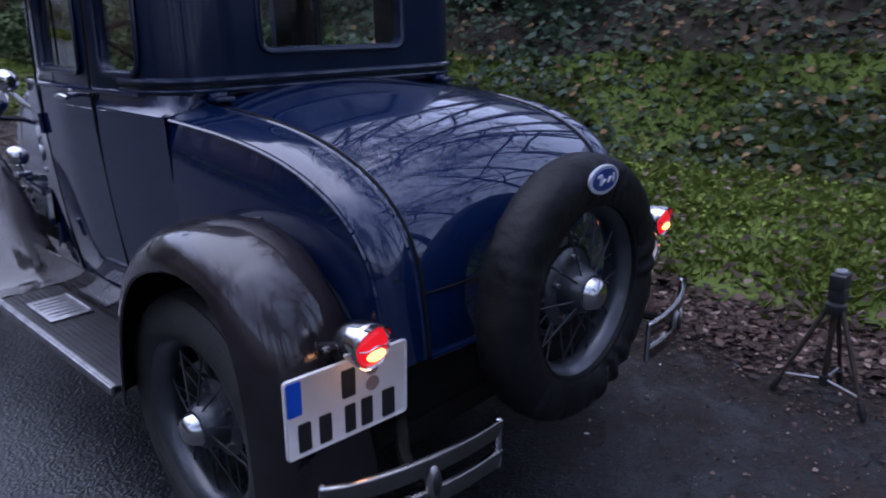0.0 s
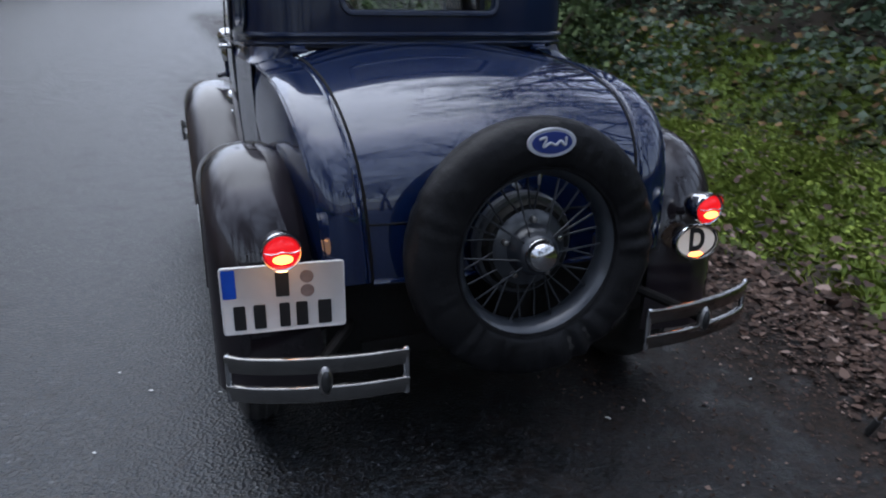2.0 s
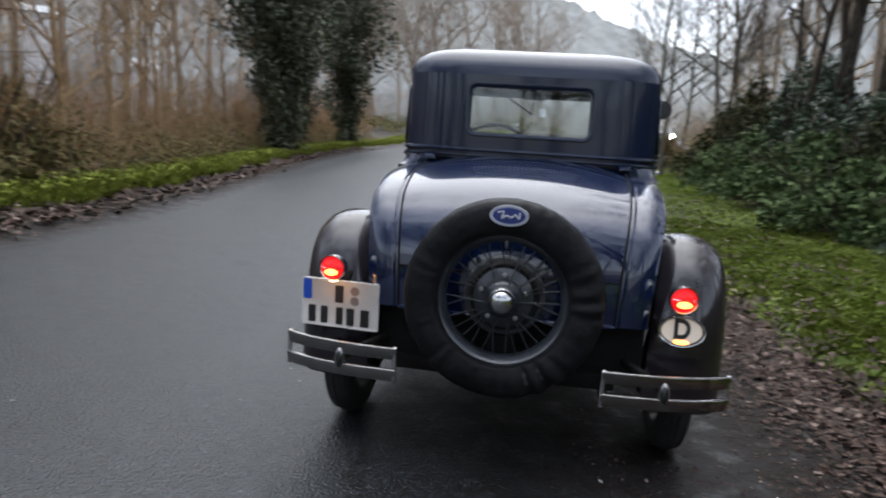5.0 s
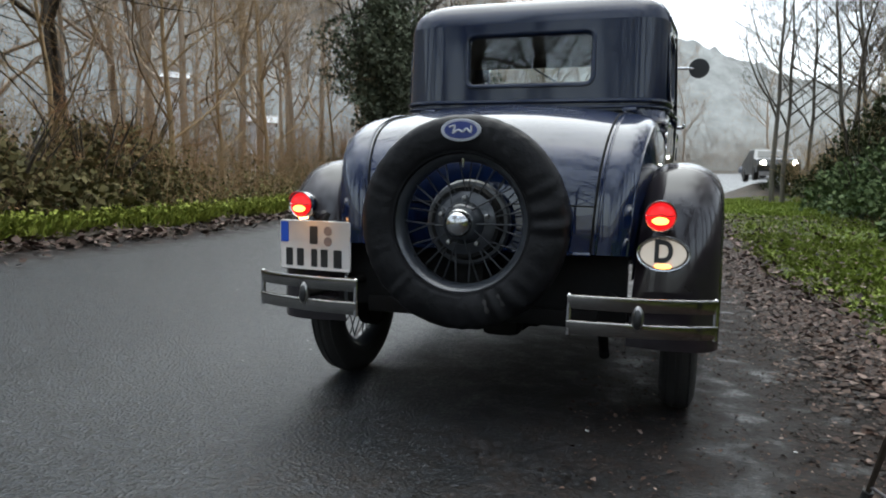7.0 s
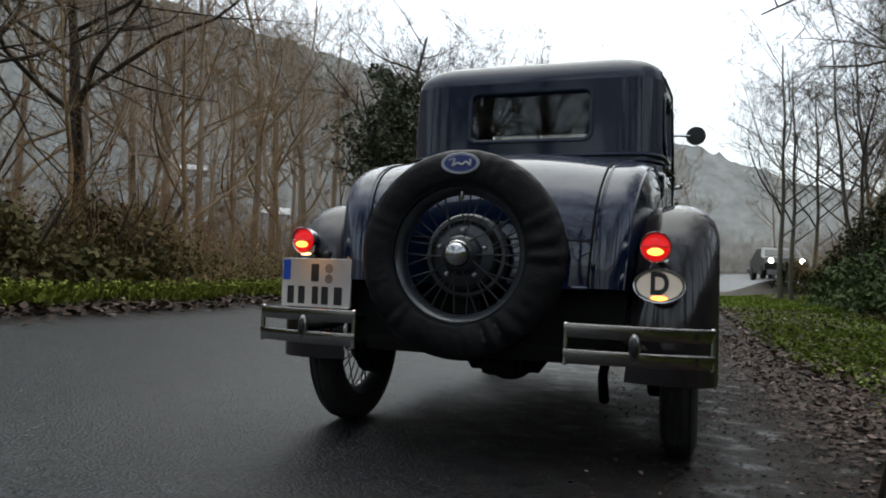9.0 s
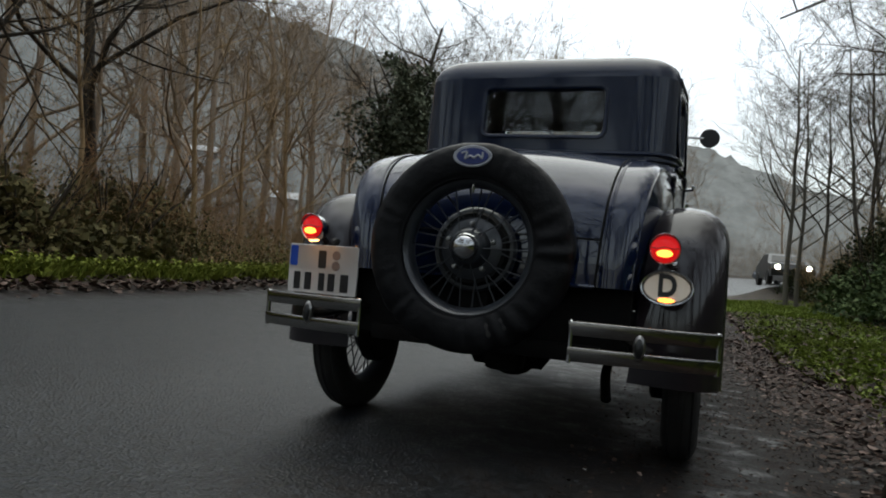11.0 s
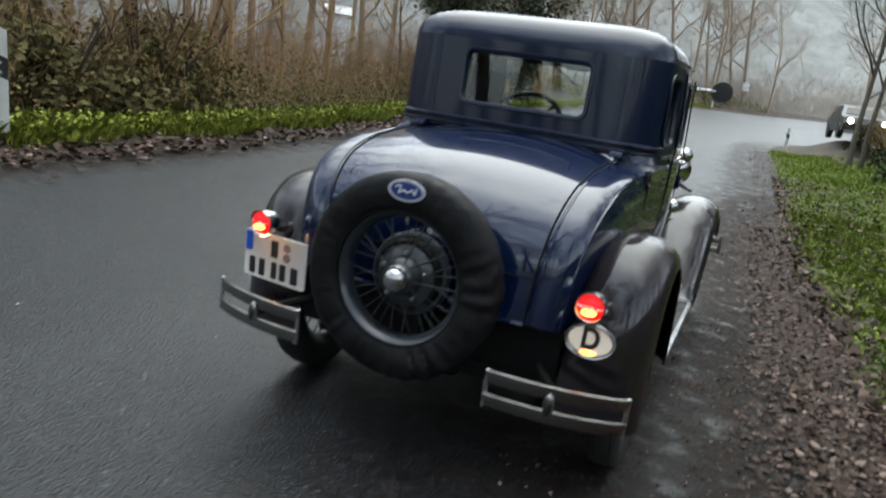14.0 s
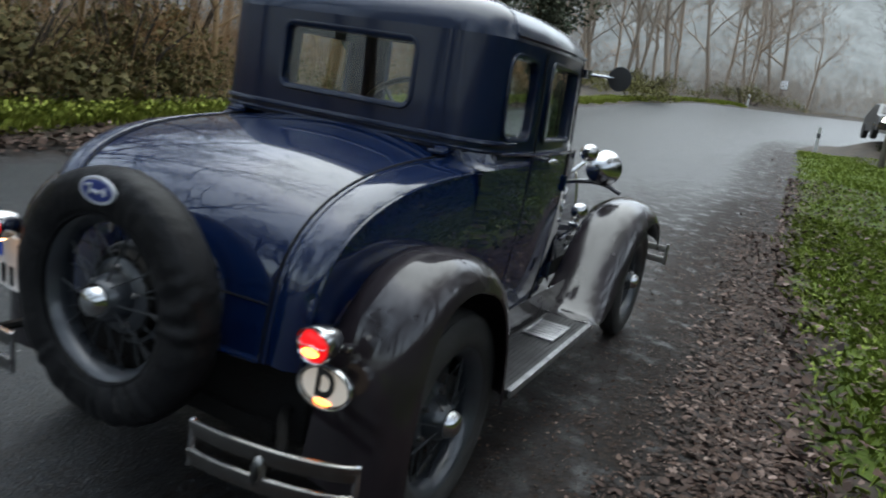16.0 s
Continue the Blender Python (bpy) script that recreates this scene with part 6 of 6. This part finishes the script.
# ---- small roadside things ----
def delineator(x, y, rz, h=1.0, lean=2.3):
    root = thing("delineator_post", "white plastic roadside marker post with a black band", "marker post", "marker posts")
    root.matrix_world = pose(x, y, float(land(x, y)) - 0.10, 0, -lean, rz)
    prof = [(-0.06, -0.02), (-0.045, 0.03), (0, 0.045), (0.045, 0.03), (0.06, -0.02), (0, -0.03)]
    def seg(name, z0, z1, slope, material):
        bm = bmesh.new()
        rows = [[(px, py, z + slope * px) for px, py in prof] for z in (z0, z1)]
        vs = grid(bm, rows, wrap=True)
        bm.faces.new(vs[0]), bm.faces.new(vs[-1])
        part(name, bm, material, root, smooth=False)
    seg("post_body", 0, h * 0.62, -0.45, POST_WHITE)
    seg("black_band", h * 0.62, h * 0.80, -0.45, POST_BLACK)
    seg("post_top", h * 0.80, h * 1.03, -0.45, POST_WHITE)
    for z in (0.66, 0.74):
        bm = bmesh.new()
        lathe(bm, [(0.014, 0), (0.014, 0.006), (0, 0.008)], pose(0, -0.03, h * z, 90, 0, 0), 12)
        part("reflector", bm, BADGE_SILVER, root)


delineator(-5.27, 1.54, 60, 1.06)
delineator(1.75, 29.0, 0)
delineator(-3.6, 59.5, 30)
sign_root = thing("road_sign", "small white road sign on a thin post", "road sign")
sign_root.matrix_world = pose(-1.6, 66.0, float(land(-1.6, 66)), 0, -2.3, 0)
bm = bmesh.new()
tube(bm, [(0, 0, 0), (0, 0, 2.2)], 0.04, 8)
part("sign_post", bm, ALU, sign_root)
bm = bmesh.new()
box(bm, (0, -0.05, 2.0), (0.55, 0.02, 0.7), 0.008)
part("sign_panel", bm, HOUSE_WHITE, sign_root)

tri = thing("tripod", "small bronze camera tripod with a compact camera, standing on the shoulder", "tripod")
tri.location = (1.225, -1.02, 0.0)
apex = Vector((0, 0, 0.37))
for k, (fx, fy) in enumerate(((-0.055, 0.16), (-0.085, -0.165), (0.17, -0.02))):
    bm = bmesh.new()
    foot = Vector((fx, fy, 0.012))
    hip = apex + Vector((fx, fy, 0)) * 0.16
    tube(bm, [hip, hip.lerp(foot, 0.55)], 0.0095, 8)
    tube(bm, [hip.lerp(foot, 0.5), hip.lerp(foot, 0.86)], 0.0075, 8)
    leg = part("leg", bm, TRIPOD_BRONZE, tri)
    bm = bmesh.new()
    tube(bm, [hip.lerp(foot, 0.84), hip.lerp(foot, 0.98), foot - Vector((0, 0, 0.008))], [0.013, 0.013, 0.009], 10)
    part("rubber_foot", bm, POST_BLACK, leg)
    bm = bmesh.new()
    tube(bm, [(0, 0, 0.085), hip.lerp(foot, 0.8)], 0.004, 6)
    part("brace", bm, ALU, tri, "bare metal brace")
bm = bmesh.new()
tube(bm, [(0, 0, 0.07), (0, 0, 0.40)], 0.011, 10)
part("centre_column", bm, TRIPOD_BRONZE, tri)
bm = bmesh.new()
tube(bm, [(0, 0, 0.06), (0, 0, 0.10)], 0.018, 10)
part("brace_hub", bm, POST_BLACK, tri)
bm = bmesh.new()
lathe(bm, [(0.0, 0.345), (0.03, 0.35), (0.038, 0.365), (0.036, 0.39), (0.02, 0.40), (0.0, 0.40)], n=16)
part("leg_collar", bm, POST_BLACK, tri)
bm = bmesh.new()
box(bm, (0, 0, 0.425), (0.05, 0.06, 0.05), 0.01)
tube(bm, [(0.02, 0, 0.415), (0.07, -0.03, 0.40)], 0.006, 8)
part("pan_head", bm, POST_BLACK, tri)
camera_body = thing("compact_camera", "small black compact camera with a silver ring on the tripod", "camera")
camera_body.location = (1.225, -1.02, 0.45)
bm = bmesh.new()
box(bm, (0, 0, 0.031), (0.100, 0.054, 0.056), 0.010)
part("camera_case", bm, POST_BLACK, camera_body)
bm = bmesh.new()
lathe(bm, [(0.012, 0.056), (0.020, 0.058), (0.022, 0.064), (0.019, 0.070), (0.013, 0.069), (0.010, 0.063), (0.0, 0.061)], n=20)
part("silver_ring", bm, ALU, camera_body)


# houses beyond the trees
def house(x, y, w, d, h, rz, label, z=None):
    root = thing("house", label, "house", "far houses", at=(x, y, float(land(x, y)) if z is None else z), rz=rz)
    bm = bmesh.new()
    box(bm, (0, 0, h / 2), (w, d, h))
    part("wall", bm, HOUSE_WHITE, root, smooth=False)
    bm = bmesh.new()
    vs = [bm.verts.new(p) for p in ((-w / 2 - 0.15, -d / 2 - 0.15, h), (w / 2 + 0.15, -d / 2 - 0.15, h), (w / 2 + 0.15, d / 2 + 0.15, h), (-w / 2 - 0.15, d / 2 + 0.15, h), (-w / 2 - 0.15, 0, h + d * 0.22), (w / 2 + 0.15, 0, h + d * 0.22))]
    for f in ((0, 1, 5, 4), (2, 3, 4, 5), (0, 4, 3), (1, 2, 5), (0, 3, 2, 1)):
        bm.faces.new([vs[i] for i in f])
    part("roof", bm, ROOF_PALE, root, smooth=False)


house(-20.2, 29.2, 1.2, 2.2, 2.7, 33, "small white shed beyond the trees", 1.6)
house(-23.6, 26.6, 1.1, 2.0, 4.6, 39, "tall narrow white gable beyond the trees", 1.6)


# parked cars far down the road
def far_car(x, y, rz, paint, label, lit):
    root = thing("parked_car", label, "car", "far cars", at=(x, y, float(land(x, y)) + 0.01), rz=rz)
    prof = [(-2.05, 0.35), (-2.1, 0.62), (-1.95, 0.86), (-1.1, 0.96), (-0.45, 1.38), (0.85, 1.42), (1.6, 1.0), (2.0, 0.92), (2.08, 0.5), (2.0, 0.32)]
    bm = bmesh.new()
    rows = []
    for sx, inset in ((-0.84, 0.03), (-0.78, 0.0), (0.78, 0.0), (0.84, 0.03)):
        rows.append([(sx * (0.86 if z > 1.2 else 1), y_, z - inset) for y_, z in prof])
    vs = grid(bm, rows, wrap=True)
    bm.faces.new(vs[0]), bm.faces.new(vs[-1])
    part("body", bm, paint, root)
    bm = bmesh.new()
    grid(bm, [[(-0.68, -1.06, 1.0), (0.68, -1.06, 1.0)], [(-0.6, -0.5, 1.345), (0.6, -0.5, 1.345)]])
    solid(part("windshield", bm, POST_BLACK, root), 0.02)
    for sx in (-1, 1):
        for wy in (-1.3, 1.3):
            bm = bmesh.new()
            lathe(bm, [(0, -0.1), (0.3, -0.1), (0.32, 0), (0.3, 0.1), (0, 0.1)], pose(sx * 0.78, wy, 0.31, 0, 90, 0), 20)
            part("wheel", bm, RUBBER, root)
        bm = bmesh.new()
        lathe(bm, [(0.10, 0.0), (0.10, 0.03), (0.0, 0.045)], pose(sx * 0.6, -2.06, 0.70, 90, 0, 0), 16)
        part("headlamp", bm, LAMP_WHITE if lit else BADGE_SILVER, root)


far_car(4.25, 31.6, 4, CAR_SILVER, "dark grey car with lit headlamps parked down the road", True)
far_car(6.5, 57.5, -35, ROOF_GREY, "grey car parked by the far bend", False)
